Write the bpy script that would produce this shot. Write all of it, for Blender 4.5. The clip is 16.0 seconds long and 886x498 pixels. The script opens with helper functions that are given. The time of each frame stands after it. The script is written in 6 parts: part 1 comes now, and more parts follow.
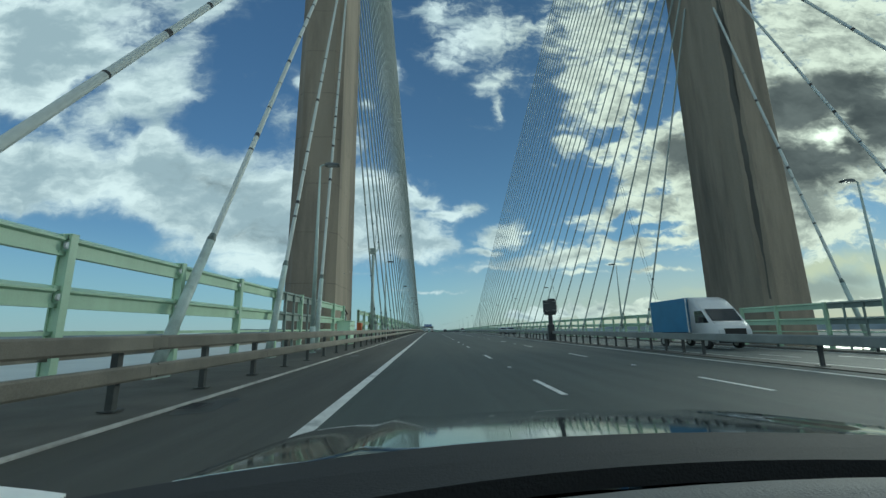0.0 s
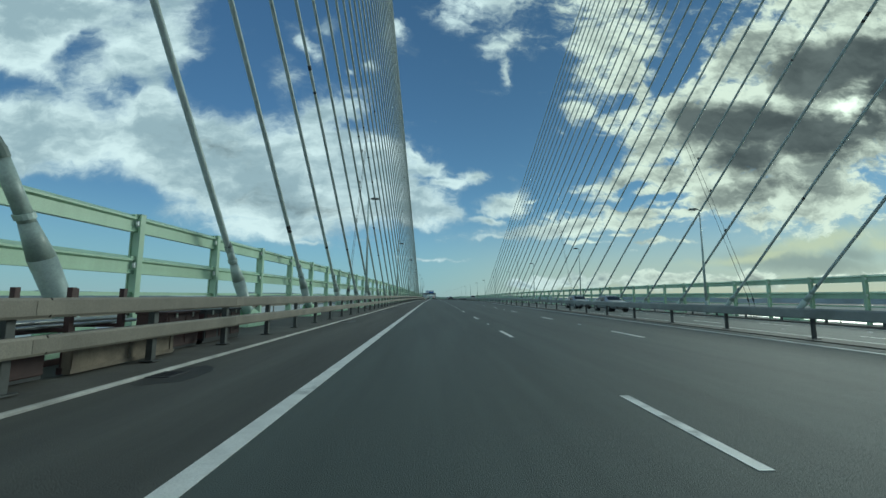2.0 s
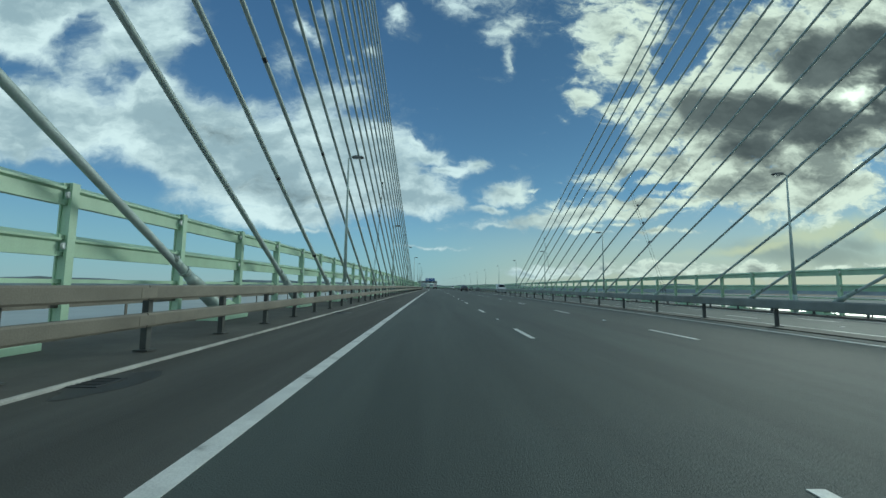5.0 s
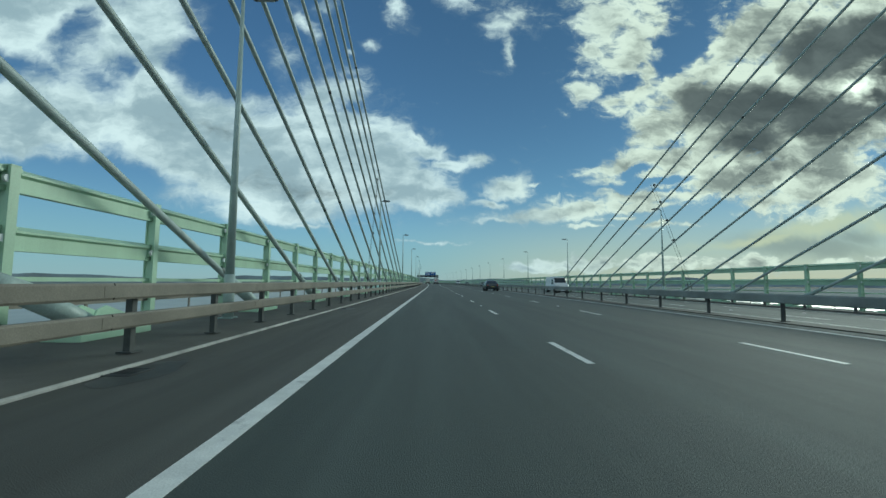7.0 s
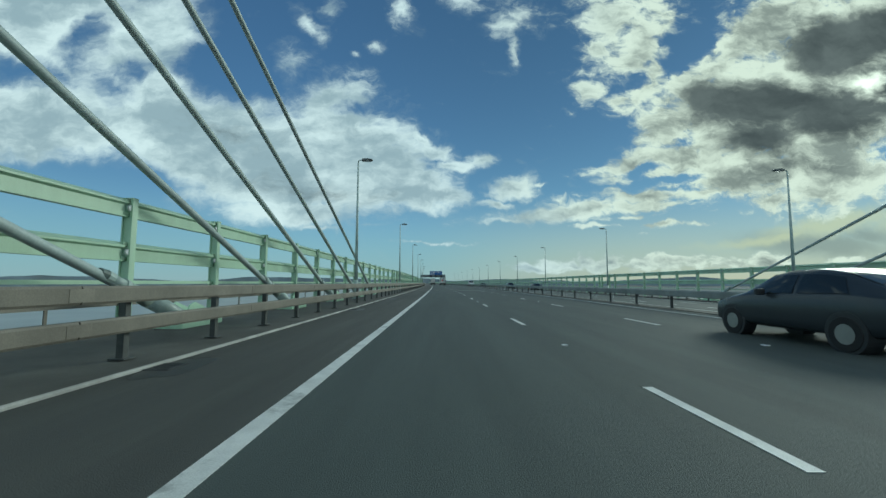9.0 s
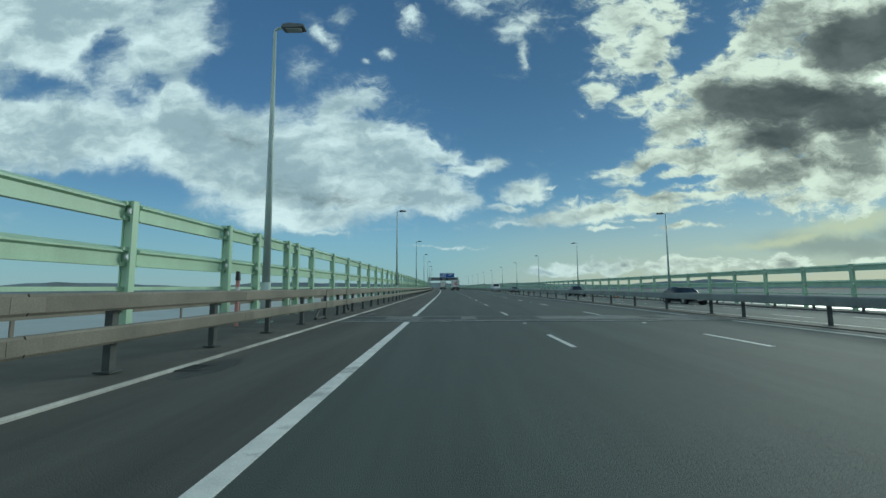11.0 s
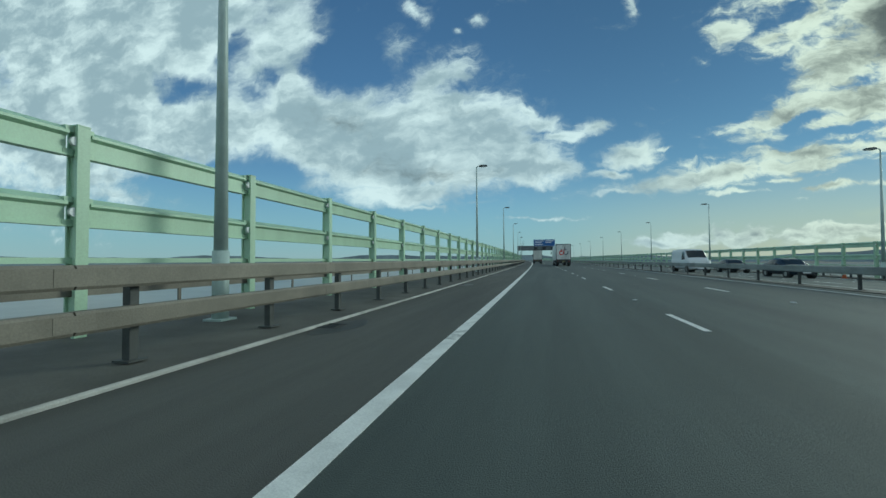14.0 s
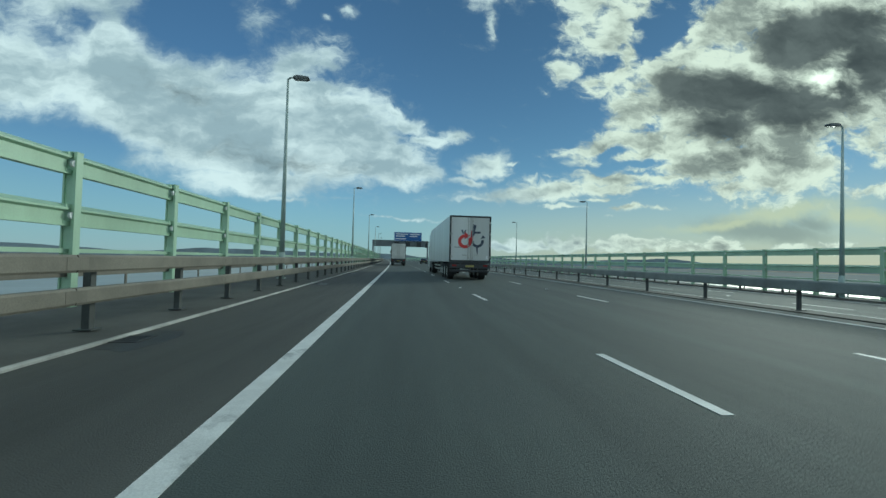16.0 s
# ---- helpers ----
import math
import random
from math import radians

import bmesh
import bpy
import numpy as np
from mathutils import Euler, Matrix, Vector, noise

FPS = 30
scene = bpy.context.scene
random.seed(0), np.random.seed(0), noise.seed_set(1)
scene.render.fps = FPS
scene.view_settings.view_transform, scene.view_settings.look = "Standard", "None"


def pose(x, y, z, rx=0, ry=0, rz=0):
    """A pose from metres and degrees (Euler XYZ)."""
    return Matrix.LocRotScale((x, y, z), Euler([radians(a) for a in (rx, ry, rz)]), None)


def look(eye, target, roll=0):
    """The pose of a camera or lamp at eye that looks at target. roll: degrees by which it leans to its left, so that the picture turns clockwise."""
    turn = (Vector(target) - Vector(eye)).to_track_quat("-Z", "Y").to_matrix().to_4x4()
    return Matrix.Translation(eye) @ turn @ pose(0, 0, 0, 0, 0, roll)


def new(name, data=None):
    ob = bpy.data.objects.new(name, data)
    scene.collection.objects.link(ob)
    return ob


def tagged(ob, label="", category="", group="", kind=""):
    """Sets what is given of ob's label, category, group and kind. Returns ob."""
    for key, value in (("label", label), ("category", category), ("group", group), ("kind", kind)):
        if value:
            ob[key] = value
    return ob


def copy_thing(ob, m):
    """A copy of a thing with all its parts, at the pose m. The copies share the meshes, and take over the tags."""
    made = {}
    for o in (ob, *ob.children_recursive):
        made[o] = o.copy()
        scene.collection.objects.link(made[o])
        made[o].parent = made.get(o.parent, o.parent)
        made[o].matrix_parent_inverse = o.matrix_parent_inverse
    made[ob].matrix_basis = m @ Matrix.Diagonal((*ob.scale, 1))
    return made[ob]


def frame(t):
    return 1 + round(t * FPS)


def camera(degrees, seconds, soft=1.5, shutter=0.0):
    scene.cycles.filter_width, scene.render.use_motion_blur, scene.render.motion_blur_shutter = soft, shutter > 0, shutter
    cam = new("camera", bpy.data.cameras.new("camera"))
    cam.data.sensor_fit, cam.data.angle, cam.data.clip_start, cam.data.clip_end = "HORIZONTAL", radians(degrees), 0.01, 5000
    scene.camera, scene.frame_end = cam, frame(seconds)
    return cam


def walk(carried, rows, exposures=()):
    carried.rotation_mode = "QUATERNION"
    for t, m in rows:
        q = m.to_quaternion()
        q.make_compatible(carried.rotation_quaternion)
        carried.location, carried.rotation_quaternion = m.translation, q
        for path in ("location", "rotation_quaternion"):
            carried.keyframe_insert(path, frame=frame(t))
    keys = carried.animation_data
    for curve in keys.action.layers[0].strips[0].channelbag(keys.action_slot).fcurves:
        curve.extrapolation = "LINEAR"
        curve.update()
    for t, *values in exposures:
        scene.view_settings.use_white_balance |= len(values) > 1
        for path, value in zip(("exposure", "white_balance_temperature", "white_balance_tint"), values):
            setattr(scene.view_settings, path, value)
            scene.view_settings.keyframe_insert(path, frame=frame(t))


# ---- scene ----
cam = camera(96.0, 16.0)
ROWS = [
    (0.0, 0.02, -3.53, 1.19, 101.56, 0.80, -1.70),
    (0.5, 0.04, 8.73, 1.26, 98.58, 0.72, -1.41),
    (1.0, 0.06, 21.21, 1.32, 96.94, 0.47, -1.62),
    (1.5, 0.07, 33.70, 1.39, 96.65, 0.14, -1.57),
    (2.0, 0.09, 46.11, 1.45, 96.94, -0.25, -1.44),
    (2.5, 0.10, 58.32, 1.51, 97.07, -0.63, -1.27),
    (3.0, 0.10, 70.85, 1.58, 96.79, -0.73, -1.04),
    (3.5, 0.11, 83.38, 1.65, 96.18, -0.76, -1.24),
    (4.0, 0.11, 95.29, 1.70, 95.68, -0.69, -1.17),
    (4.2, 0.11, 100.41, 1.72, 95.60, -0.67, -1.20),
    (6.3, 0.10, 151.96, 1.82, 94.82, -0.49, -1.49),
    (6.5, 0.10, 156.71, 1.82, 94.75, -0.47, -1.52),
    (7.0, 0.09, 168.99, 1.81, 94.56, -0.31, -1.19),
    (7.5, 0.07, 181.10, 1.79, 94.46, -0.24, -0.98),
    (8.0, 0.06, 193.19, 1.76, 94.44, -0.18, -0.86),
    (8.5, 0.05, 205.28, 1.72, 94.44, -0.21, -0.82),
    (8.7, 0.04, 210.12, 1.70, 94.51, -0.17, -0.65),
    (10.8, -0.12, 260.93, 1.52, 95.20, 0.28, 1.19),
    (11.0, -0.16, 265.87, 1.50, 95.26, 0.32, 1.36),
    (11.5, -0.28, 278.12, 1.46, 95.39, 0.55, 4.01),
    (12.0, -0.48, 289.94, 1.43, 95.07, 0.66, 7.86),
    (12.5, -0.69, 301.17, 1.38, 94.40, 0.63, 12.14),
    (13.0, -0.91, 314.07, 1.34, 93.33, 0.50, 15.86),
    (13.5, -1.08, 326.34, 1.29, 92.25, 0.52, 16.92),
    (14.0, -1.27, 338.60, 1.23, 91.40, 0.36, 15.0),
    (14.5, -1.55, 351.17, 1.21, 91.34, 0.04, 10.84),
    (15.0, -1.88, 362.68, 1.17, 91.42, -0.60, 5.80),
    (15.5, -2.18, 375.75, 1.12, 91.22, -1.15, 0.0),
    (16.0, -2.53, 387.97, 1.08, 91.34, -1.41, -4.60),

]
SKY_GAIN = 0.1
walk(cam, [(t, pose(x, y, z, rx, ry, rz)) for t, x, y, z, rx, ry, rz in ROWS], [(0, 0.0, 5750, -12), (0.5, 0.12, 5850, -11), (1, 0.14, 5850, -11), (1.5, 0.03, 5700, -13), (2.5, -0.05, 5650, -14), (7, -0.06, 5650, -14), (11, -0.1, 5650, -14), (16, -0.06, 5650, -14)])

from mathutils import geometry

# ---- world, sun ----
SUN_AZ, SUN_EL = radians(49.4), radians(18.7)
sun_dir = Vector((math.sin(SUN_AZ) * math.cos(SUN_EL), math.cos(SUN_AZ) * math.cos(SUN_EL), math.sin(SUN_EL)))
sun_data = bpy.data.lights.new("sun", "SUN")
sun_data.energy, sun_data.angle, sun_data.color = 1.5, radians(20), (1.0, 0.94, 0.84)
sun = new("sun", sun_data)
sun.matrix_basis = look(sun_dir * 300, (0, 0, 0))

world = bpy.data.worlds.new("sky")
scene.world = world
world.use_nodes = True
WT = world.node_tree
for n in list(WT.nodes):
    WT.nodes.remove(n)


def wnode(kind, **props):
    n = WT.nodes.new(kind)
    for k, v in props.items():
        if k == "blend_type":
            n.blend_type = v
        elif k == "operation":
            n.operation = v
        elif k == "data_type":
            n.data_type = v
        elif k == "interpolation_type":
            n.interpolation_type = v
        elif k == "gradient_type":
            n.gradient_type = v
    return n


def wlink(a, b):
    WT.links.new(a, b)


def wmath(op, a, b=None, clamp=False):
    n = wnode("ShaderNodeMath", operation=op)
    n.use_clamp = clamp
    for i, v in enumerate((a, b)):
        if v is None:
            continue
        if isinstance(v, (int, float)):
            n.inputs[i].default_value = v
        else:
            wlink(v, n.inputs[i])
    return n.outputs[0]


def wvec(op, a, b=None):
    n = wnode("ShaderNodeVectorMath", operation=op)
    for i, v in enumerate((a, b)):
        if v is None:
            continue
        if isinstance(v, tuple):
            n.inputs[i].default_value = v
        else:
            wlink(v, n.inputs[i])
    return n


def wsmooth(x, lo, hi):
    n = wnode("ShaderNodeMapRange", interpolation_type="SMOOTHSTEP")
    wlink(x, n.inputs[0])
    n.inputs[1].default_value, n.inputs[2].default_value = lo, hi
    return n.outputs[0]


def wmix(f, a, b, blend="MIX"):
    n = wnode("ShaderNodeMix", data_type="RGBA", blend_type=blend)
    for i, v in ((0, f), (6, a), (7, b)):
        if isinstance(v, (int, float)):
            n.inputs[i].default_value = v
        elif isinstance(v, tuple):
            n.inputs[i].default_value = (*v, 1)
        else:
            wlink(v, n.inputs[i])
    return n.outputs[2]


def wnoise(vec, scale, detail=6.0, rough=0.55, stretch=None):
    if stretch:
        vec = wvec("MULTIPLY", vec, stretch).outputs[0]
    n = wnode("ShaderNodeTexNoise")
    wlink(vec, n.inputs["Vector"])
    n.inputs["Scale"].default_value, n.inputs["Detail"].default_value, n.inputs["Roughness"].default_value = scale, detail, rough
    return n


tc = wnode("ShaderNodeTexCoord")
sep = wnode("ShaderNodeSeparateXYZ")
wlink(tc.outputs["Generated"], sep.inputs[0])
DX, DY, DZ = sep.outputs
ahead = wmath("MAXIMUM", DY, 0.12)
comb = wnode("ShaderNodeCombineXYZ")
wlink(wmath("DIVIDE", DX, ahead), comb.inputs[0])
wlink(wmath("DIVIDE", DZ, ahead), comb.inputs[1])
G = comb.outputs[0]


def warped(vec, steps):
    for scale, amount in steps:
        n = wnoise(vec, scale, 3.0)
        shift = wvec("SUBTRACT", n.outputs["Color"], (0.5, 0.5, 0.5)).outputs[0]
        vec = wvec("ADD", vec, wvec("MULTIPLY", shift, (amount, amount * 0.7, 0.0)).outputs[0]).outputs[0]
    return vec


GW = warped(G, ((3.0, 0.05), (9.0, 0.06), (26.0, 0.034)))


def cloud_field(blobs):
    """The strongest of many soft ovals: centre, half width, half height, turn in degrees, strength."""
    total = None
    for u, v, ru, rv, turn, w in blobs:
        m = wnode("ShaderNodeMapping")
        m.vector_type = "TEXTURE"
        m.inputs["Location"].default_value = (u, v, 0)
        m.inputs["Rotation"].default_value = (0, 0, radians(turn))
        m.inputs["Scale"].default_value = (ru, rv, 1)
        wlink(GW, m.inputs["Vector"])
        g = wnode("ShaderNodeTexGradient", gradient_type="SPHERICAL")
        wlink(m.outputs[0], g.inputs[0])
        f = wmath("MULTIPLY", g.outputs["Fac"], w)
        total = f if total is None else wmath("MAXIMUM", total, f)
    return total


BANK = [(-1.25, 0.793, 0.701, 0.309, -2, 1.3), (-1.592, 0.571, 0.777, 0.602, -2, 1.3), (-1.149, 0.422, 0.742, 0.189, -5, 1.2), (-0.753, 0.659, 0.189, 0.251, -32, 1.0), (-0.645, 0.387, 0.517, 0.173, -5, 1.25), (-0.43, 0.306, 0.504, 0.201, -5, 1.35), (-0.251, 0.318, 0.311, 0.231, -16, 1.3), (-0.119, 0.285, 0.184, 0.156, -31, 1.15), (-0.283, 0.463, 0.168, 0.119, 18, 1.0), (-0.367, 0.178, 0.392, 0.058, -1, 0.95), (-0.061, 0.222, 0.182, 0.074, -6, 1.1), (-1.078, 0.719, 0.522, 0.461, 0, 1.2), (-0.662, 0.932, 0.245, 0.111, 1, 0.9), (-1.974, 0.92, 1.712, 0.384, -22, 1.2), (-1.891, 0.562, 0.548, 0.139, -27, 0.85), (-0.72, 0.50, 0.30, 0.16, -14, 0.85)]
WISPS = [(-0.421, 0.561, 0.139, 0.088, 8, 0.56), (-0.344, 0.674, 0.118, 0.038, -52, 0.63), (-0.287, 0.711, 0.06, 0.05, 18, 0.59), (-0.179, 0.616, 0.059, 0.027, -2, 0.65), (-0.232, 0.591, 0.034, 0.015, -22, 0.59), (-0.119, 0.717, 0.068, 0.076, -2, 0.63), (0.158, 0.672, 0.091, 0.075, -22, 0.67), (0.187, 0.615, 0.033, 0.092, 8, 0.72), (0.262, 0.711, 0.113, 0.033, 16, 0.59), (0.062, 0.735, 0.126, 0.058, -2, 0.54), (0.332, 0.439, 0.028, 0.015, -1, 0.45), (0.149, 0.838, 0.275, 0.197, -9, 0.7), (0.019, 0.893, 0.138, 0.107, -29, 0.65), (0.225, 0.711, 0.135, 0.101, 20, 0.63)]
MIDDLE = [(-0.017, 0.328, 0.102, 0.038, -11, 0.95), (0.041, 0.294, 0.129, 0.027, -1, 0.85), (0.102, 0.308, 0.072, 0.037, 9, 0.95), (-0.053, 0.262, 0.154, 0.07, -11, 1.0), (0.004, 0.217, 0.133, 0.053, -1, 1.0), (0.183, 0.238, 0.123, 0.049, 9, 0.92), (0.136, 0.199, 0.099, 0.022, -5, 0.85), (0.247, 0.248, 0.051, 0.014, -1, 0.75), (0.297, 0.21, 0.033, 0.02, -1, 0.75), (-0.307, 0.138, 0.123, 0.016, -4, 0.6), (-0.177, 0.142, 0.101, 0.012, -1, 0.55), (-0.06, 0.362, 0.07, 0.029, -21, 0.8)]
STREAK = [(0.377, 0.183, 0.447, 0.04, 5, 1.0), (0.531, 0.221, 0.25, 0.036, 4, 1.0), (0.396, 0.14, 0.116, 0.01, 0, 0.7), (0.588, 0.143, 0.143, 0.014, 3, 0.8), (0.473, 0.162, 0.173, 0.01, 5, 0.7), (0.166, 0.158, 0.158, 0.018, 2, 0.8), (-0.019, 0.096, 0.179, 0.008, -3, 0.6), (0.669, 0.23, 0.152, 0.032, 7, 0.9)]
RIGHT = [(0.458, 0.696, 0.152, 0.131, 28, 0.95), (0.542, 0.646, 0.14, 0.151, 38, 0.95), (0.404, 0.612, 0.091, 0.06, 13, 0.85), (0.495, 0.571, 0.189, 0.073, 13, 0.95), (0.384, 0.491, 0.076, 0.055, 28, 0.85), (0.548, 0.508, 0.178, 0.063, 33, 0.9), (0.461, 0.473, 0.079, 0.029, 18, 0.75), (0.66, 0.505, 0.176, 0.071, 18, 1.0), (0.583, 0.396, 0.146, 0.095, 34, 1.0), (0.48, 0.303, 0.195, 0.053, 21, 0.95), (0.634, 0.321, 0.212, 0.085, 14, 1.05), (0.81, 0.637, 0.215, 0.128, 33, 1.1), (0.913, 0.694, 0.233, 0.129, 18, 1.1), (0.734, 0.563, 0.156, 0.084, 18, 0.95)]
SUNWARD = [(0.835, 0.441, 0.364, 0.195, 3, 1.3), (0.822, 0.281, 0.359, 0.1, 5, 1.15), (0.999, 0.306, 0.28, 0.199, -1, 1.2), (0.829, 0.207, 0.109, 0.043, 9, 0.9), (1.016, 0.214, 0.221, 0.051, 7, 0.9), (0.588, 0.254, 0.115, 0.02, 7, 0.8), (1.191, 0.555, 0.622, 0.354, 4, 1.3), (1.307, 0.23, 0.387, 0.035, 8, 0.8), (1.214, 0.85, 0.537, 0.325, 1, 1.1), (0.482, 0.861, 0.282, 0.267, 21, 0.85), (0.541, 0.624, 0.203, 0.172, 20, 0.95)]
HOLES = [(-1.121, 0.558, 0.181, 0.077, -12, 0.8), (-0.943, 0.641, 0.117, 0.11, -2, 0.9), (-0.785, 0.54, 0.09, 0.05, -17, 0.5), (-0.915, 0.698, 0.059, 0.028, -2, 0.6), (-0.544, 0.541, 0.162, 0.106, 8, 0.9), (0.656, 0.611, 0.122, 0.047, 43, 1.0), (0.6, 0.545, 0.079, 0.025, 38, 0.7), (0.521, 0.287, 0.097, 0.014, 11, 0.9), (0.596, 0.263, 0.134, 0.014, 7, 0.9), (-0.253, 0.447, 0.105, 0.03, -11, 0.4), (-0.992, 0.248, 0.437, 0.064, -1, 0.9), (0.626, 0.62, 0.079, 0.064, 28, 0.7)]
DARKS = [(0.823, 0.456, 0.288, 0.095, 4, 1.15), (0.714, 0.471, 0.136, 0.071, -2, 0.9), (0.829, 0.368, 0.209, 0.081, 4, 0.75), (1.043, 0.613, 0.191, 0.126, 13, 1.2), (1.01, 0.422, 0.207, 0.094, -1, 1.0), (0.877, 0.295, 0.226, 0.06, 5, 0.42), (-0.368, 0.238, 0.395, 0.054, -5, 0.3), (-0.569, 0.385, 0.257, 0.052, -9, 0.25), (-0.282, 0.379, 0.146, 0.043, -1, 0.25), (1.157, 0.656, 0.286, 0.102, 9, 1.15), (1.056, 0.453, 0.304, 0.079, 9, 0.95), (1.268, 0.576, 0.145, 0.156, 4, 1.05), (0.763, 0.345, 0.201, 0.064, 23, 0.4)]
LOW = [(0.233, 0.035, 0.102, 0.024, 2, 0.85), (0.336, 0.043, 0.125, 0.03, 2, 0.95), (0.41, 0.039, 0.126, 0.029, 2, 0.95), (0.593, 0.047, 0.195, 0.029, 2, 0.9), (0.702, 0.041, 0.154, 0.025, 2, 0.85), (0.821, 0.054, 0.076, 0.036, 2, 1.05), (0.87, 0.043, 0.09, 0.021, 2, 0.9), (1.024, 0.055, 0.12, 0.017, 2, 0.85), (1.174, 0.066, 0.142, 0.022, 2, 0.8), (0.609, 0.06, 0.108, 0.008, 5, 0.7), (0.365, 0.05, 0.065, 0.031, -2, 1.05), (0.426, 0.049, 0.055, 0.033, -2, 1.05), (0.28, 0.046, 0.076, 0.024, -1, 0.95), (0.502, 0.035, 0.066, 0.029, -1, 1.0), (0.585, 0.039, 0.074, 0.035, -1, 1.0), (0.816, 0.05, 0.062, 0.042, 0, 1.25)]
VEIL = [(1.024, 0.154, 0.347, 0.043, 9, 1.0), (0.845, 0.118, 0.293, 0.023, 8, 0.9), (1.208, 0.148, 0.261, 0.057, -8, 0.9)]
HAZE = [(0.942, 0.101, 0.297, 0.047, -4, 1.0), (1.09, 0.121, 0.14, 0.043, 2, 0.8)]
field = cloud_field(BANK + WISPS + MIDDLE + STREAK + RIGHT + SUNWARD + LOW)
holes = cloud_field(HOLES)
dark = cloud_field(DARKS)
veil_field = cloud_field(VEIL)
haze_field = cloud_field(HAZE)

around = tc.outputs["Generated"]
sunward = wsmooth(DX, 0.12, 0.34)
near_ground = wsmooth(DZ, 0.17, 0.07)
fine = wnoise(GW, 6.4, 15.0, 0.62, (1.0, 1.6, 1.0)).outputs["Fac"]
slant = wnode("ShaderNodeMapping")
slant.inputs["Rotation"].default_value = (0, 0, radians(-32))
slant.inputs["Scale"].default_value = (1.0, 2.1, 1.0)
wlink(GW, slant.inputs["Vector"])
broken = wsmooth(DX, -0.45, -0.15)
ribs = wnoise(slant.outputs[0], 10.5, 12.0, 0.66).outputs["Fac"]
small = wnoise(GW, 17.0, 10.0, 0.64, (1.0, 1.6, 1.0)).outputs["Fac"]
tiny = wnoise(GW, 44.0, 8.0, 0.6, (1.0, 1.3, 1.0)).outputs["Fac"]


def spread(n, amount):
    """A noise about zero, times an amount."""
    return wmath("MULTIPLY", wmath("SUBTRACT", n, 0.5), amount)


dens_front = wmath("MULTIPLY", wmath("SUBTRACT", field, 0.36), 2.5)
dens_front = wmath("SUBTRACT", dens_front, wmath("MULTIPLY", holes, 1.9))
dens_front = wmath("ADD", dens_front, wmath("MULTIPLY", dark, 1.3))
dens_front = wmath("ADD", dens_front, spread(fine, 3.0))
dens_front = wmath("ADD", dens_front, spread(small, wmath("ADD", 0.65, wmath("ADD", broken, wmath("MULTIPLY", sunward, 0.8)))))
dens_front = wmath("ADD", dens_front, spread(ribs, wmath("MULTIPLY", sunward, 3.4)))
dens_front = wmath("ADD", dens_front, spread(tiny, wmath("ADD", wmath("MULTIPLY", broken, 0.7), wmath("ADD", 0.08, wmath("MULTIPLY", near_ground, 0.9)))))
behind_noise = wnoise(around, 3.2, 8.0, 0.6, (1.0, 1.0, 2.2)).outputs["Fac"]
dens_back = wmath("MULTIPLY", wmath("SUBTRACT", behind_noise, 0.44), 4.0)
front = wsmooth(DY, 0.15, 0.35)
dmix = wnode("ShaderNodeMix", data_type="FLOAT")
wlink(front, dmix.inputs[0]); wlink(dens_back, dmix.inputs[2]); wlink(dens_front, dmix.inputs[3])
density = dmix.outputs[0]
alpha = wsmooth(density, -0.22, 0.85)
# light and shade inside the clouds: grey where they are thick, bright where they are thin against the sun
puff = wnoise(GW, 5.2, 12.0, 0.57, (1.0, 1.9, 1.0)).outputs["Fac"]
lit = wsmooth(wmath("ADD", puff, wmath("MULTIPLY", wsmooth(density, 0.3, 1.9), -0.14)), 0.30, 0.60)
body = wmix(lit, (0.38, 0.44, 0.49), (0.82, 0.845, 0.855))
toward = wvec("DOT_PRODUCT", tc.outputs["Generated"], tuple(sun_dir)).outputs["Value"]
warm = wsmooth(toward, 0.70, 0.97)
rib_light = wsmooth(wmath("ADD", wmath("ADD", spread(ribs, 1.7), spread(puff, 1.3)), wmath("MULTIPLY", wsmooth(density, 0.5, 2.2), -0.30)), -0.46, 0.16)
body = wmix(warm, body, wmix(rib_light, (0.29, 0.295, 0.27), (0.86, 0.84, 0.71)))
shade = wnoise(GW, 4.5, 7.0, 0.55, (1.0, 1.7, 1.0)).outputs["Fac"]
thick = wsmooth(wmath("ADD", wmath("MULTIPLY", dark, 1.6), wmath("ADD", spread(shade, -0.9), spread(ribs, -1.1))), 0.14, 1.0)
body = wmix(wmath("MULTIPLY", thick, front), body, wmix(wsmooth(puff, 0.3, 0.7), (0.075, 0.082, 0.085), (0.165, 0.172, 0.168)))
back = wsmooth(DY, 0.1, -0.35)
body = wmix(wmath("MULTIPLY", back, lit), body, (1.34, 1.26, 1.14))
core = wsmooth(wmath("ADD", toward, wmath("MULTIPLY", puff, 0.004)), 1.0016, 1.0027)
body = wmix(core, body, (1.6, 1.55, 1.3))
sky = wnode("ShaderNodeTexSky")
sky.sky_type = "NISHITA"
sky.sun_disc, sky.sun_elevation, sky.sun_rotation = False, SUN_EL, SUN_AZ
sky.air_density, sky.dust_density, sky.ozone_density, sky.altitude = 1.0, 0.02, 3.2, 60
skyc = wmix(1.0, sky.outputs[0], (SKY_GAIN * 1.06, SKY_GAIN * 1.05, SKY_GAIN * 1.10), "MULTIPLY")
skyc = wmix(wsmooth(toward, 0.25, 0.95), skyc, wmix(1.0, skyc, (0.62, 0.61, 0.57), "MULTIPLY"))
low = wsmooth(DZ, 0.22, 0.0)
skyc = wmix(wmath("MULTIPLY", low, 0.72), skyc, wmix(wsmooth(toward, 0.55, 0.95), (0.255, 0.40, 0.50), (0.535, 0.50, 0.415)))
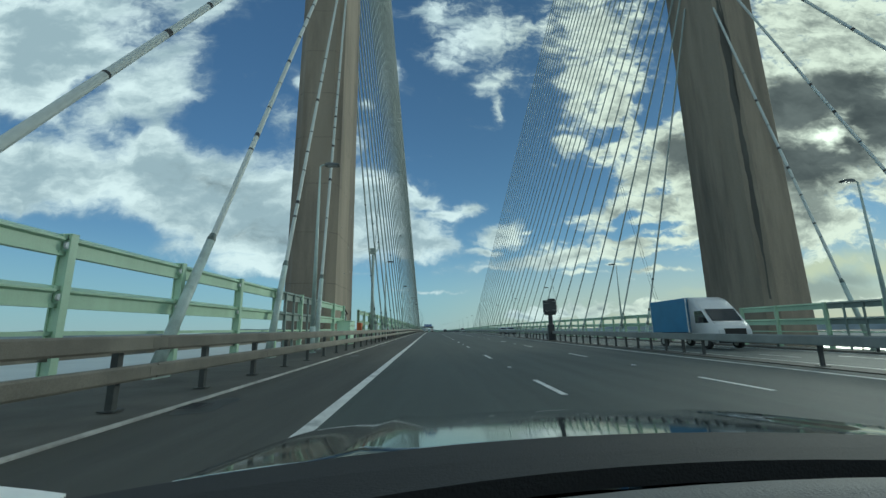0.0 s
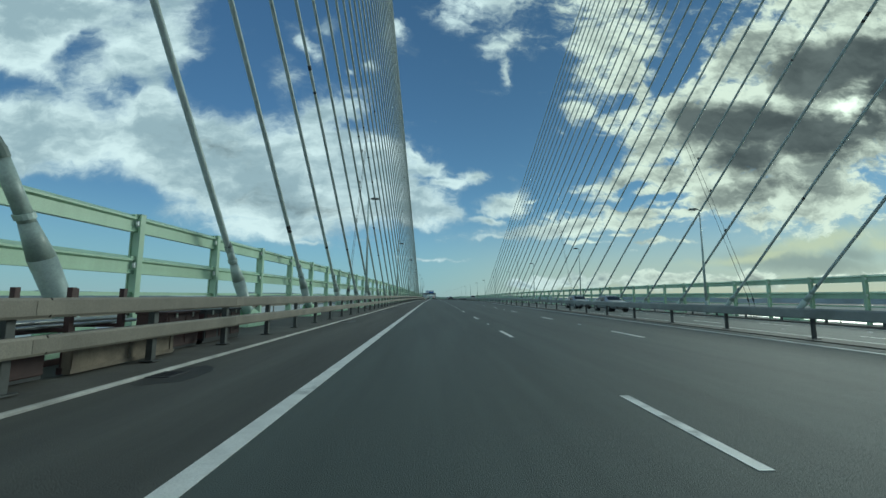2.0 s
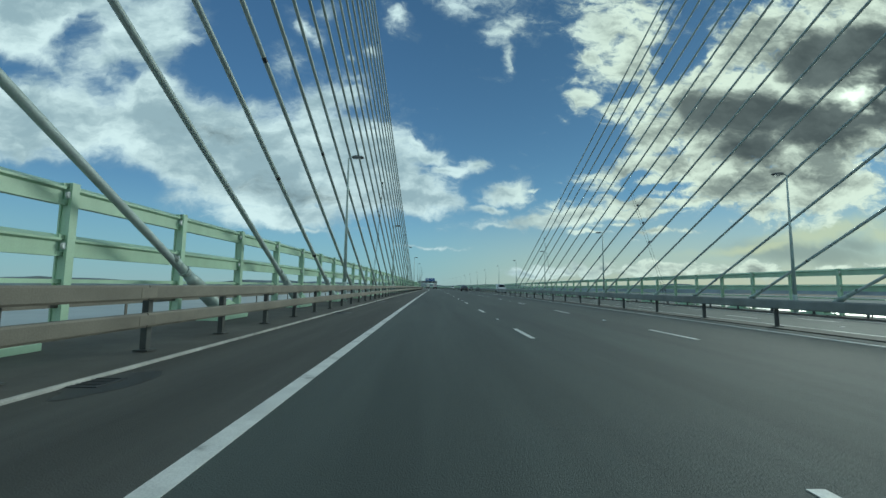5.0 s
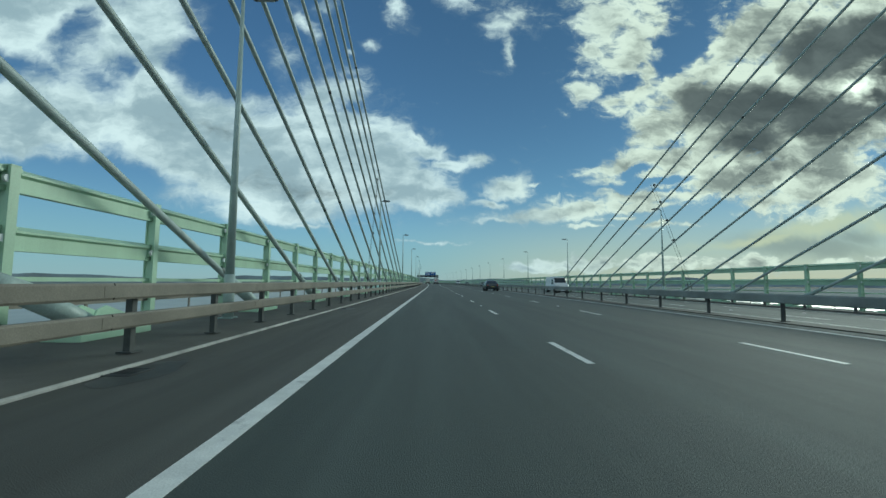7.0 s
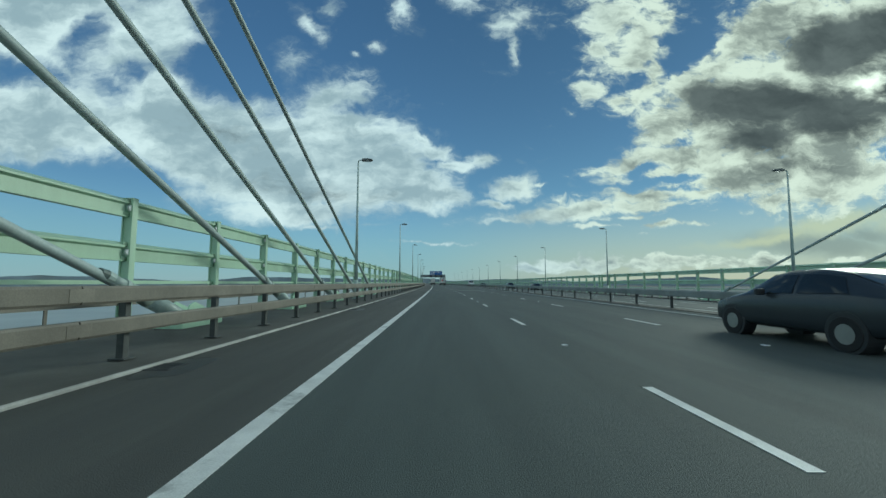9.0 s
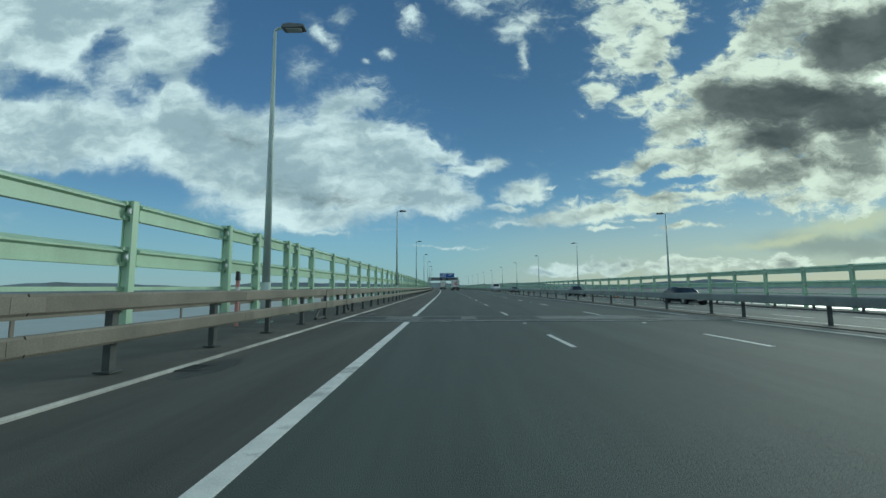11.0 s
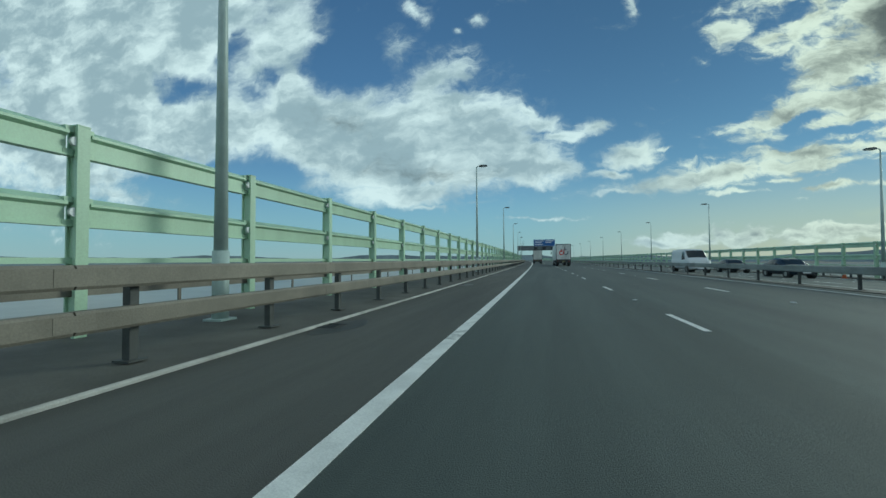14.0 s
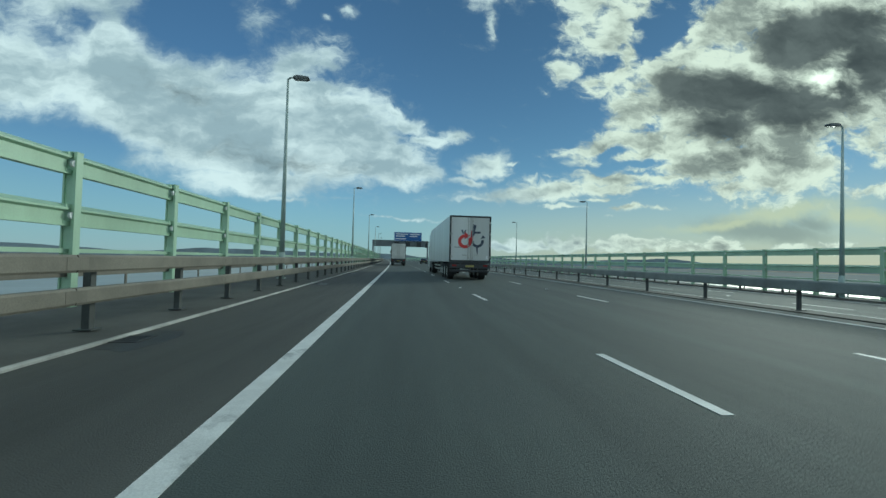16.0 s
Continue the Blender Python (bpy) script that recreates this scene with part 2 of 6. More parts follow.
low_cloud = wmath("SUBTRACT", 1.0, wmath("MULTIPLY", wsmooth(DZ, 0.04, 0.0), 0.4))
veil = wmath("MULTIPLY", wmath("MULTIPLY", wsmooth(density, -0.6, 0.3), 0.20), front)
skyc = wmix(veil, skyc, (0.5, 0.53, 0.55))
# thin warm streaks and a grey rain veil low under the sun
skyc = wmix(wmath("MULTIPLY", wsmooth(wmath("ADD", haze_field, spread(fine, 0.6)), 0.05, 0.8), 0.75), skyc, (0.30, 0.32, 0.295))
skyc = wmix(wmath("MULTIPLY", wsmooth(wmath("ADD", veil_field, spread(fine, 0.9)), 0.1, 0.85), 0.8), skyc, (0.66, 0.63, 0.43))
final = wmix(wmath("MULTIPLY", alpha, low_cloud), skyc, body)
bg = wnode("ShaderNodeBackground")
bg.inputs["Strength"].default_value = 1.0
wlink(final, bg.inputs["Color"])
wout = wnode("ShaderNodeOutputWorld")
wlink(bg.outputs[0], wout.inputs["Surface"])

# ---- materials ----
def mat(name, col, rough=0.6, metal=0.0, scale=6.0, var=0.18, bump=0.15, fine=90.0, dirt=None, dirt_amount=0.35, streak=False, along=False, edge=(0.48, 0.72)):
    m = bpy.data.materials.new(name)
    m.use_nodes = True
    t = m.node_tree
    b = t.nodes["Principled BSDF"]
    b.inputs["Roughness"].default_value, b.inputs["Metallic"].default_value = rough, metal
    co = t.nodes.new("ShaderNodeTexCoord")
    info = t.nodes.new("ShaderNodeObjectInfo")
    off = t.nodes.new("ShaderNodeVectorMath")
    off.operation = "MULTIPLY_ADD"
    t.links.new(info.outputs["Random"], off.inputs[0])
    off.inputs[1].default_value = (17.0, 31.0, 23.0)
    t.links.new(co.outputs["Object"], off.inputs[2])
    vec = off.outputs[0]
    if streak or along:
        s = t.nodes.new("ShaderNodeVectorMath")
        s.operation = "MULTIPLY"
        t.links.new(vec, s.inputs[0])
        s.inputs[1].default_value = (1.0, 0.06, 1.0) if along else (1.0, 1.0, 0.12)
        vec = s.outputs[0]
    big = t.nodes.new("ShaderNodeTexNoise")
    big.inputs["Scale"].default_value, big.inputs["Detail"].default_value, big.inputs["Roughness"].default_value = scale, 6.0, 0.6
    t.links.new(vec, big.inputs["Vector"])
    small = t.nodes.new("ShaderNodeTexNoise")
    small.inputs["Scale"].default_value, small.inputs["Detail"].default_value = fine, 3.0
    t.links.new(off.outputs[0], small.inputs["Vector"])
    ramp = t.nodes.new("ShaderNodeMapRange")
    ramp.inputs[1].default_value, ramp.inputs[2].default_value = 0.3, 0.7
    ramp.inputs[3].default_value, ramp.inputs[4].default_value = 1 - var, 1 + var
    t.links.new(big.outputs["Fac"], ramp.inputs[0])
    ramp2 = t.nodes.new("ShaderNodeMapRange")
    ramp2.inputs[1].default_value, ramp2.inputs[2].default_value = 0.3, 0.7
    ramp2.inputs[3].default_value, ramp2.inputs[4].default_value = 1 - var * 0.6, 1 + var * 0.6
    t.links.new(small.outputs["Fac"], ramp2.inputs[0])
    mul = t.nodes.new("ShaderNodeMath")
    mul.operation = "MULTIPLY"
    t.links.new(ramp.outputs[0], mul.inputs[0]); t.links.new(ramp2.outputs[0], mul.inputs[1])
    ramp3 = t.nodes.new("ShaderNodeMapRange")
    ramp3.inputs[3].default_value, ramp3.inputs[4].default_value = 1 - var * 0.45, 1 + var * 0.45
    t.links.new(info.outputs["Random"], ramp3.inputs[0])
    mul2 = t.nodes.new("ShaderNodeMath")
    mul2.operation = "MULTIPLY"
    t.links.new(mul.outputs[0], mul2.inputs[0]); t.links.new(ramp3.outputs[0], mul2.inputs[1])
    mul = mul2
    colour = t.nodes.new("ShaderNodeMix")
    colour.data_type, colour.blend_type = "RGBA", "MULTIPLY"
    colour.inputs[0].default_value = 1.0
    colour.inputs[6].default_value = (*col, 1)
    t.links.new(mul.outputs[0], colour.inputs[7])
    result = colour.outputs[2]
    if dirt:
        d = t.nodes.new("ShaderNodeTexNoise")
        d.inputs["Scale"].default_value, d.inputs["Detail"].default_value, d.inputs["Roughness"].default_value = scale * 0.45, 8.0, 0.65
        t.links.new(vec, d.inputs["Vector"])
        dr = t.nodes.new("ShaderNodeMapRange")
        dr.inputs[1].default_value, dr.inputs[2].default_value = edge
        dr.inputs[4].default_value = dirt_amount
        t.links.new(d.outputs["Fac"], dr.inputs[0])
        dm = t.nodes.new("ShaderNodeMix")
        dm.data_type = "RGBA"
        t.links.new(dr.outputs[0], dm.inputs[0])
        t.links.new(result, dm.inputs[6])
        dm.inputs[7].default_value = (*dirt, 1)
        result = dm.outputs[2]
    t.links.new(result, b.inputs["Base Color"])
    if bump:
        bp = t.nodes.new("ShaderNodeBump")
        bp.inputs["Strength"].default_value, bp.inputs["Distance"].default_value = bump, 0.01
        t.links.new(small.outputs["Fac"], bp.inputs["Height"])
        t.links.new(bp.outputs[0], b.inputs["Normal"])
    return m


ASPHALT = mat("asphalt", (0.078, 0.092, 0.083), 0.78, scale=1.5, var=0.16, bump=0.7, fine=95, dirt=(0.048, 0.058, 0.052), dirt_amount=0.75, along=True, edge=(0.46, 0.66))
SHOULDER = mat("shoulder_asphalt", (0.080, 0.080, 0.070), 0.85, scale=1.3, along=True, var=0.22, bump=0.6, fine=100, dirt=(0.043, 0.043, 0.038), dirt_amount=0.7, edge=(0.46, 0.68))
VERGE = mat("verge_concrete", (0.115, 0.11, 0.095), 0.85, scale=0.9, var=0.25, bump=0.4, fine=60, dirt=(0.062, 0.06, 0.05), dirt_amount=0.7)
KERBLINE = mat("worn_pale_line", (0.42, 0.41, 0.38), 0.7, scale=1.6, var=0.3, bump=0.3, dirt=(0.16, 0.155, 0.14), dirt_amount=0.8)
PAINT = mat("road_paint", (0.68, 0.68, 0.64), 0.6, scale=3.5, var=0.14, bump=0.3, fine=70, dirt=(0.2, 0.205, 0.19), dirt_amount=0.6, edge=(0.57, 0.66))
GREEN = mat("pale_green_paint", (0.43, 0.59, 0.42), 0.42, scale=1.3, var=0.1, bump=0.06, fine=40, dirt=(0.24, 0.33, 0.21), dirt_amount=0.35, streak=True)
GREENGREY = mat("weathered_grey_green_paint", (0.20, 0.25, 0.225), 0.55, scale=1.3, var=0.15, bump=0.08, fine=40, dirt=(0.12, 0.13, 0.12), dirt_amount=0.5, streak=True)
SLEEVE = mat("cable_sleeve_paint", (0.42, 0.50, 0.46), 0.4, scale=2.0, var=0.18, bump=0.05, fine=30, dirt=(0.12, 0.13, 0.12), dirt_amount=0.5)
CABLE = mat("cable_sheath", (0.40, 0.46, 0.44), 0.5, scale=2.6, var=0.14, bump=0.1, fine=30, dirt=(0.10, 0.11, 0.105), dirt_amount=0.7, edge=(0.67, 0.76))
CABLEPALE = mat("pale_cable_sheath", (0.50, 0.54, 0.51), 0.5, scale=1.2, var=0.08, bump=0.05, fine=8, dirt=(0.12, 0.125, 0.12), dirt_amount=0.8, edge=(0.66, 0.71))
COLLAR = mat("weathered_collar", (0.12, 0.155, 0.14), 0.55, scale=3, var=0.25, bump=0.15, dirt=(0.05, 0.06, 0.055), dirt_amount=0.6)
DARKCLAMP = mat("dark_rubber_clamp", (0.03, 0.032, 0.032), 0.6, bump=0.1)
RAIL = mat("dirty_galvanised_rail", (0.195, 0.176, 0.143), 0.6, 0.15, scale=1.1, var=0.2, bump=0.15, fine=50, dirt=(0.105, 0.092, 0.076), dirt_amount=0.7)
RAILGREY = mat("dull_galvanised_rail", (0.25, 0.265, 0.25), 0.55, 0.2, scale=1.1, var=0.2, bump=0.15, fine=50, dirt=(0.11, 0.112, 0.10), dirt_amount=0.6)
BPOST = mat("dark_steel_post", (0.07, 0.074, 0.072), 0.6, 0.2, scale=4, var=0.25, bump=0.15)
CONCRETE = mat("pylon_concrete", (0.285, 0.242, 0.186), 0.88, scale=0.5, var=0.16, bump=0.35, fine=14, dirt=(0.095, 0.086, 0.072), dirt_amount=0.8, streak=True, edge=(0.47, 0.66))
JOINTLINE = mat("pour_joint", (0.09, 0.08, 0.065), 0.9, bump=0)
LAMPPOST = mat("grey_green_column", (0.40, 0.48, 0.45), 0.45, 0.0, scale=2, var=0.15, bump=0.05)
LAMPHEAD = mat("lamp_head_grey", (0.13, 0.14, 0.14), 0.5, 0.2, bump=0.05)
GLASSY = mat("lamp_glass", (0.4, 0.42, 0.42), 0.15, bump=0)
BLACK = mat("black_rubber", (0.018, 0.018, 0.018), 0.75, bump=0.2)
DARK = mat("dark_grey_metal", (0.045, 0.047, 0.05), 0.5, 0.3, bump=0.1)
STEELJ = mat("joint_steel", (0.42, 0.42, 0.40), 0.35, 0.7, scale=3, bump=0.1)
JOINTSTEEL = mat("worn_joint_steel", (0.30, 0.31, 0.30), 0.5, 0.4, scale=3, var=0.3, bump=0.2)
JOINTBAND = mat("dark_joint_band", (0.06, 0.067, 0.062), 0.75, scale=2, var=0.3, bump=0.4)
JOINTMAT = mat("grey_mortar_and_glare", (0.17, 0.18, 0.168), 0.8, scale=2, var=0.25, bump=0.4)
TRAILER = mat("white_trailer_panel", (0.60, 0.61, 0.60), 0.35, scale=0.9, var=0.08, bump=0.04, dirt=(0.36, 0.35, 0.32), dirt_amount=0.5, streak=True)
CURTAIN = mat("pale_curtain_vinyl", (0.55, 0.55, 0.52), 0.45, scale=1.2, var=0.12, bump=0.12, fine=12, dirt=(0.35, 0.34, 0.31), dirt_amount=0.5)
REDP = mat("red_print", (0.50, 0.035, 0.035), 0.4, bump=0.03)
NAVYP = mat("dark_blue_print", (0.035, 0.05, 0.085), 0.4, bump=0.03)
TAIL = mat("tail_light_lens", (0.22, 0.02, 0.018), 0.25, bump=0)
ORANGE = mat("orange_plastic", (0.55, 0.16, 0.06), 0.5, bump=0.05)
CLEARL = mat("headlight_lens", (0.55, 0.57, 0.58), 0.12, bump=0, var=0.03)
PLATE = mat("dirty_yellow_plate", (0.32, 0.27, 0.09), 0.4, bump=0)
WINDOW = mat("dark_window_glass", (0.02, 0.025, 0.028), 0.06, bump=0, var=0.03)
SILVER = mat("silver_car_paint", (0.42, 0.43, 0.44), 0.28, 0.5, bump=0.0, var=0.03)
GREYCAR = mat("dark_grey_car_paint", (0.06, 0.068, 0.075), 0.25, 0.4, bump=0.0, var=0.03)
NAVYCAR = mat("dark_blue_car_paint", (0.03, 0.042, 0.058), 0.22, 0.3, bump=0.0, var=0.03)
BLACKCAR = mat("black_car_paint", (0.02, 0.022, 0.025), 0.2, 0.2, bump=0.0, var=0.03)
WHITECAR = mat("white_car_paint", (0.62, 0.63, 0.63), 0.3, 0.0, bump=0.0, var=0.03)
BLUEBOX = mat("blue_van_panel", (0.035, 0.17, 0.33), 0.4, scale=1.4, var=0.1, bump=0.03)
SIGNBLUE = mat("motorway_blue", (0.02, 0.10, 0.32), 0.45, bump=0.02)
WHITEP = mat("white_print", (0.75, 0.75, 0.75), 0.5, bump=0)
GANTRY = mat("gantry_grey", (0.16, 0.18, 0.19), 0.55, 0.3, scale=1.5, bump=0.05)
DOORGREY = mat("blue_grey_door", (0.075, 0.11, 0.115), 0.5, scale=2, var=0.15, bump=0.05)
MINT = mat("pale_mint_cabinet", (0.55, 0.76, 0.55), 0.45, scale=1.5, var=0.08, bump=0.04, dirt=(0.32, 0.40, 0.30), dirt_amount=0.4, streak=True)
RUST = mat("rusty_lock", (0.16, 0.05, 0.025), 0.8, bump=0.2)
TIMBER = mat("weathered_board", (0.17, 0.14, 0.105), 0.8, scale=5, var=0.25, bump=0.3)
SAFEGREEN = mat("safety_green", (0.05, 0.36, 0.20), 0.5, bump=0)
WATER = mat("estuary_water", (0.27, 0.275, 0.25), 0.34, scale=0.012, var=0.16, bump=0.25, fine=0.6, dirt=(0.20, 0.20, 0.175), dirt_amount=0.6)
# distance haze is mixed into the base colours of hills and flats
LAND = mat("far_hills_in_haze", (0.20, 0.245, 0.27), 0.95, scale=0.006, var=0.25, bump=0.0, dirt=(0.22, 0.245, 0.23), dirt_amount=0.7)
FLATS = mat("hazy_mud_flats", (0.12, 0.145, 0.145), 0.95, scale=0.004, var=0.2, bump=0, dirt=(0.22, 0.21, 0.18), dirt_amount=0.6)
MUD = mat("far_mud_bank", (0.23, 0.20, 0.155), 0.7, scale=0.01, var=0.2, bump=0)

# ---- the bridge's line ----
def heading(s):
    """Degrees by which the road has turned left."""
    return 0.0104 * max(0.0, s - 230.0)


def slope(s):
    return 0.3 + (-0.5) * min(1.0, max(0.0, (s - 80.0) / 120.0))


LINE = {0: Vector((0, 0, 0))}
for k in range(1, 1801):
    h, g = radians(heading(k - 0.5)), math.tan(radians(slope(k - 0.5)))
    LINE[k] = LINE[k - 1] + Vector((-math.sin(h), math.cos(h), g))
for k in range(1, 401):
    LINE[-k] = LINE[1 - k] - Vector((0, 1, math.tan(radians(slope(0.5 - k)))))


def camber(x):
    return -0.036 * max(0.0, x - 10.6)


def P(s, x, z):
    """The point s metres along the road, x to the right of our lane's middle, z above the road."""
    k = math.floor(s)
    c = LINE[k].lerp(LINE[k + 1], s - k)
    h = radians(heading(s))
    return c + Vector((x * math.cos(h), x * math.sin(h), z + camber(x)))


def F(s, x, z, turn=0.0):
    return Matrix.Translation(P(s, x, z)) @ Euler((radians(slope(s)), 0, radians(heading(s) + turn))).to_matrix().to_4x4()


# ---- building helpers ----
def link_mesh(name, bm, material):
    me = bpy.data.meshes.new(name)
    bmesh.ops.recalc_face_normals(bm, faces=bm.faces)
    bm.to_mesh(me)
    bm.free()
    me.materials.append(material)
    return me


def part(name, bm, material, parent, label="", smooth=False):
    me = bm if isinstance(bm, bpy.types.Mesh) else link_mesh(name, bm, material)
    if smooth:
        for p in me.polygons:
            p.use_smooth = True
    ob = new(name, me)
    ob.parent = parent
    if label:
        tagged(ob, label)
    return ob


def piece(name, me, parent, m):
    ob = new(name, me)
    ob.parent = parent
    ob.matrix_basis = m
    return ob


def thing(name, m, label, category, group="", kind=""):
    ob = new(name)
    ob.empty_display_size = 0.2
    ob.matrix_basis = m
    return tagged(ob, label, category, group, kind)


def box(bm, x0, x1, y0, y1, z0, z1, bevel=0.0):
    made = bmesh.ops.create_cube(bm, size=1.0)
    vs = made["verts"]
    for v in vs:
        v.co = Vector((x0 + (v.co.x + 0.5) * (x1 - x0), y0 + (v.co.y + 0.5) * (y1 - y0), z0 + (v.co.z + 0.5) * (z1 - z0)))
    if bevel:
        es = list({e for v in vs for e in v.link_edges})
        bmesh.ops.bevel(bm, geom=es, offset=bevel, segments=2, profile=0.5, affect="EDGES")
    return bm


def boxes(*rows, bevel=0.0):
    bm = bmesh.new()
    for r in rows:
        box(bm, *r, bevel=bevel)
    return bm


def tube(bm, a, b, r0, r1=None, n=10, cap=True):
    a, b = Vector(a), Vector(b)
    r1 = r0 if r1 is None else r1
    q = (b - a).to_track_quat("Z", "Y")
    rings = []
    for c, r in ((a, r0), (b, r1)):
        rings.append([bm.verts.new(c + q @ Vector((r * math.cos(2 * math.pi * i / n), r * math.sin(2 * math.pi * i / n), 0))) for i in range(n)])
    for i in range(n):
        bm.faces.new((rings[0][i], rings[0][(i + 1) % n], rings[1][(i + 1) % n], rings[1][i]))
    if cap:
        bm.faces.new(rings[0][::-1]); bm.faces.new(rings[1])
    return bm


def tubes(*rows, n=10):
    bm = bmesh.new()
    for r in rows:
        tube(bm, *r, n=n)
    return bm


def prism(bm, outline, lo, hi, axis="x"):
    """An outline of (a, b) pairs pushed along an axis: x (a=y, b=z), y (a=x, b=z) or z (a=x, b=y)."""
    def at(p, d):
        return {"x": (d, p[0], p[1]), "y": (p[0], d, p[1]), "z": (p[0], p[1], d)}[axis]
    r0 = [bm.verts.new(at(p, lo)) for p in outline]
    r1 = [bm.verts.new(at(p, hi)) for p in outline]
    n = len(outline)
    for i in range(n):
        bm.faces.new((r0[i], r0[(i + 1) % n], r1[(i + 1) % n], r1[i]))
    bm.faces.new(r0[::-1]); bm.faces.new(r1)
    return bm


def sweep(profile, s0, s1, step=8.0, closed=True):
    """A profile of (x, z) pairs carried along the road."""
    bm = bmesh.new()
    count = max(1, math.ceil((s1 - s0) / step))
    rings = []
    for k in range(count + 1):
        s = s0 + (s1 - s0) * k / count
        rings.append([bm.verts.new(P(s, x, z)) for x, z in profile])
    n = len(profile)
    for a, b in zip(rings, rings[1:]):
        for i in range(n if closed else n - 1):
            bm.faces.new((a[i], a[(i + 1) % n], b[(i + 1) % n], b[i]))
    if closed:
        bm.faces.new(rings[0][::-1]); bm.faces.new(rings[-1])
    return bm


S0, S1 = -120.0, 1250.0
X_EDGE, X_DASH, X_DASH2, X_RIGHT = -1.52, 2.43, 6.33, 9.75
X_KERB, X_BARRIER, X_PARAPET, X_MID = -4.03, -4.72, -7.3, 11.1
PYLON_S = 34.4

# ---- ground, water, far land ----
bm = bmesh.new()
bmesh.ops.create_grid(bm, x_segments=60, y_segments=60, size=4900)
for v in bm.verts:
    v.co.z = -46
tagged(new("water", link_mesh("water", bm, WATER)), "pale brown-grey estuary water under the bridge", "water", kind="structure")


def hills(name, radius, low, high, seed, material, label):
    bm = bmesh.new()
    rows = []
    for k in range(361):
        a = 2 * math.pi * k / 360
        d = Vector((math.sin(a), math.cos(a), 0))
        n = noise.fractal(Vector((math.sin(a) * 7 + seed, math.cos(a) * 7, seed)), 0.9, 2.1, 5)
        top = low + (high - low) * min(1, max(0, 0.5 + 0.75 * n))
        rows.append((bm.verts.new(d * radius + Vector((0, 0, -46.5))), bm.verts.new(d * (radius + 60) + Vector((0, 0, top)))))
    for (a, b), (c, e) in zip(rows, rows[1:]):
        bm.faces.new((a, c, e, b))
    tagged(new(name, link_mesh(name, bm, material)), label, "hills", kind="structure")


def flats(name, z, material, label):
    """Low ground between the water and the hills; it comes nearer on the right."""
    bm = bmesh.new()
    rows = []
    for k in range(361):
        a = 2 * math.pi * k / 360
        d = Vector((math.sin(a), math.cos(a), 0))
        n = noise.fractal(Vector((math.sin(a) * 9 + 2, math.cos(a) * 9, 5)), 0.9, 2.1, 5)
        near = 2750 - 1150 * min(1.0, max(0.0, math.sin(a) * 2.2)) + 260 * n
        rows.append((bm.verts.new(d * near + Vector((0, 0, z - 1.5))), bm.verts.new(d * (near + 30) + Vector((0, 0, z))), bm.verts.new(d * 4560 + Vector((0, 0, z + 4)))))
    for a, b in zip(rows, rows[1:]):
        for i in (0, 1):
            bm.faces.new((a[i], b[i], b[i + 1], a[i + 1]))
    tagged(new(name, link_mesh(name, bm, material)), label, "mud flats", kind="structure")


flats("backdrop_flats", -45.4, FLATS, "flat hazy grey-green mud and grass along the far shore")
hills("backdrop_hills", 4500, 4, 48, 3.1, LAND, "low hills along the far shore, hazed blue-grey")
hills("backdrop_shore", 4200, -42, -30, 8.4, MUD, "narrow brown mud bank along the far shore")

# ---- carriageway ----
tagged(new("deck", link_mesh("deck", sweep([(-7.85, -0.02), (-7.85, -1.4), (-5.5, -2.6), (10.6, -3.0), (26.9, -2.6), (29.0, -1.4), (29.0, -0.02), (10.6, -0.02)], S0, S1), CONCRETE)),
              "grey concrete bridge deck", "bridge deck", kind="structure")
tagged(new("road", link_mesh("road", sweep([(X_KERB, 0.0), (X_MID - 0.55, 0.0), (X_MID - 0.55, -0.015), (X_KERB, -0.015)], S0, S1), ASPHALT)),
       "dark grey worn asphalt carriageway", "road", kind="structure")
tagged(new("hard_shoulder", link_mesh("hard_shoulder", sweep([(X_KERB - 0.04, 0.004), (X_EDGE - 0.1, 0.004), (X_EDGE - 0.1, -0.012), (X_KERB - 0.04, -0.012)], S0, S1), SHOULDER)),
       "brownish worn asphalt hard shoulder", "hard shoulder", kind="structure")
tagged(new("road_opposite", link_mesh("road_opposite", sweep([(X_MID + 0.55, 0.0), (24.4, 0.0), (24.4, -0.015), (X_MID + 0.55, -0.015)], S0, S1), ASPHALT)),
       "dark grey asphalt carriageway of the other direction", "road", kind="structure")
tagged(new("verge", link_mesh("verge", sweep([(-7.6, 0.09), (X_KERB - 0.09, 0.052), (X_KERB - 0.09, -0.018), (-7.6, -0.018)], S0, S1), VERGE)),
       "grey concrete verge behind the kerb", "verge", kind="structure")
tagged(new("kerb", link_mesh("kerb", sweep([(X_KERB - 0.09, 0.05), (X_KERB - 0.06, 0.048), (X_KERB - 0.045, 0.03), (X_KERB - 0.045, -0.018), (X_KERB - 0.09, -0.018)], S0, S1), KERBLINE)),
       "low pale worn kerb along the hard shoulder", "kerb", kind="structure")
tagged(new("verge_opposite", link_mesh("verge_opposite", sweep([(24.4, 0.09), (27.4, 0.09), (27.4, -0.018), (24.4, -0.018)], S0, S1), VERGE)),
       "grey concrete verge of the other carriageway", "verge", kind="structure")
tagged(new("central_reserve", link_mesh("central_reserve", sweep([(X_MID - 0.55, 0.03), (X_MID + 0.55, 0.03), (X_MID + 0.55, -0.018), (X_MID - 0.55, -0.018)], S0, S1), VERGE)),
       "narrow grey strip between the carriageways", "central reserve", kind="structure")
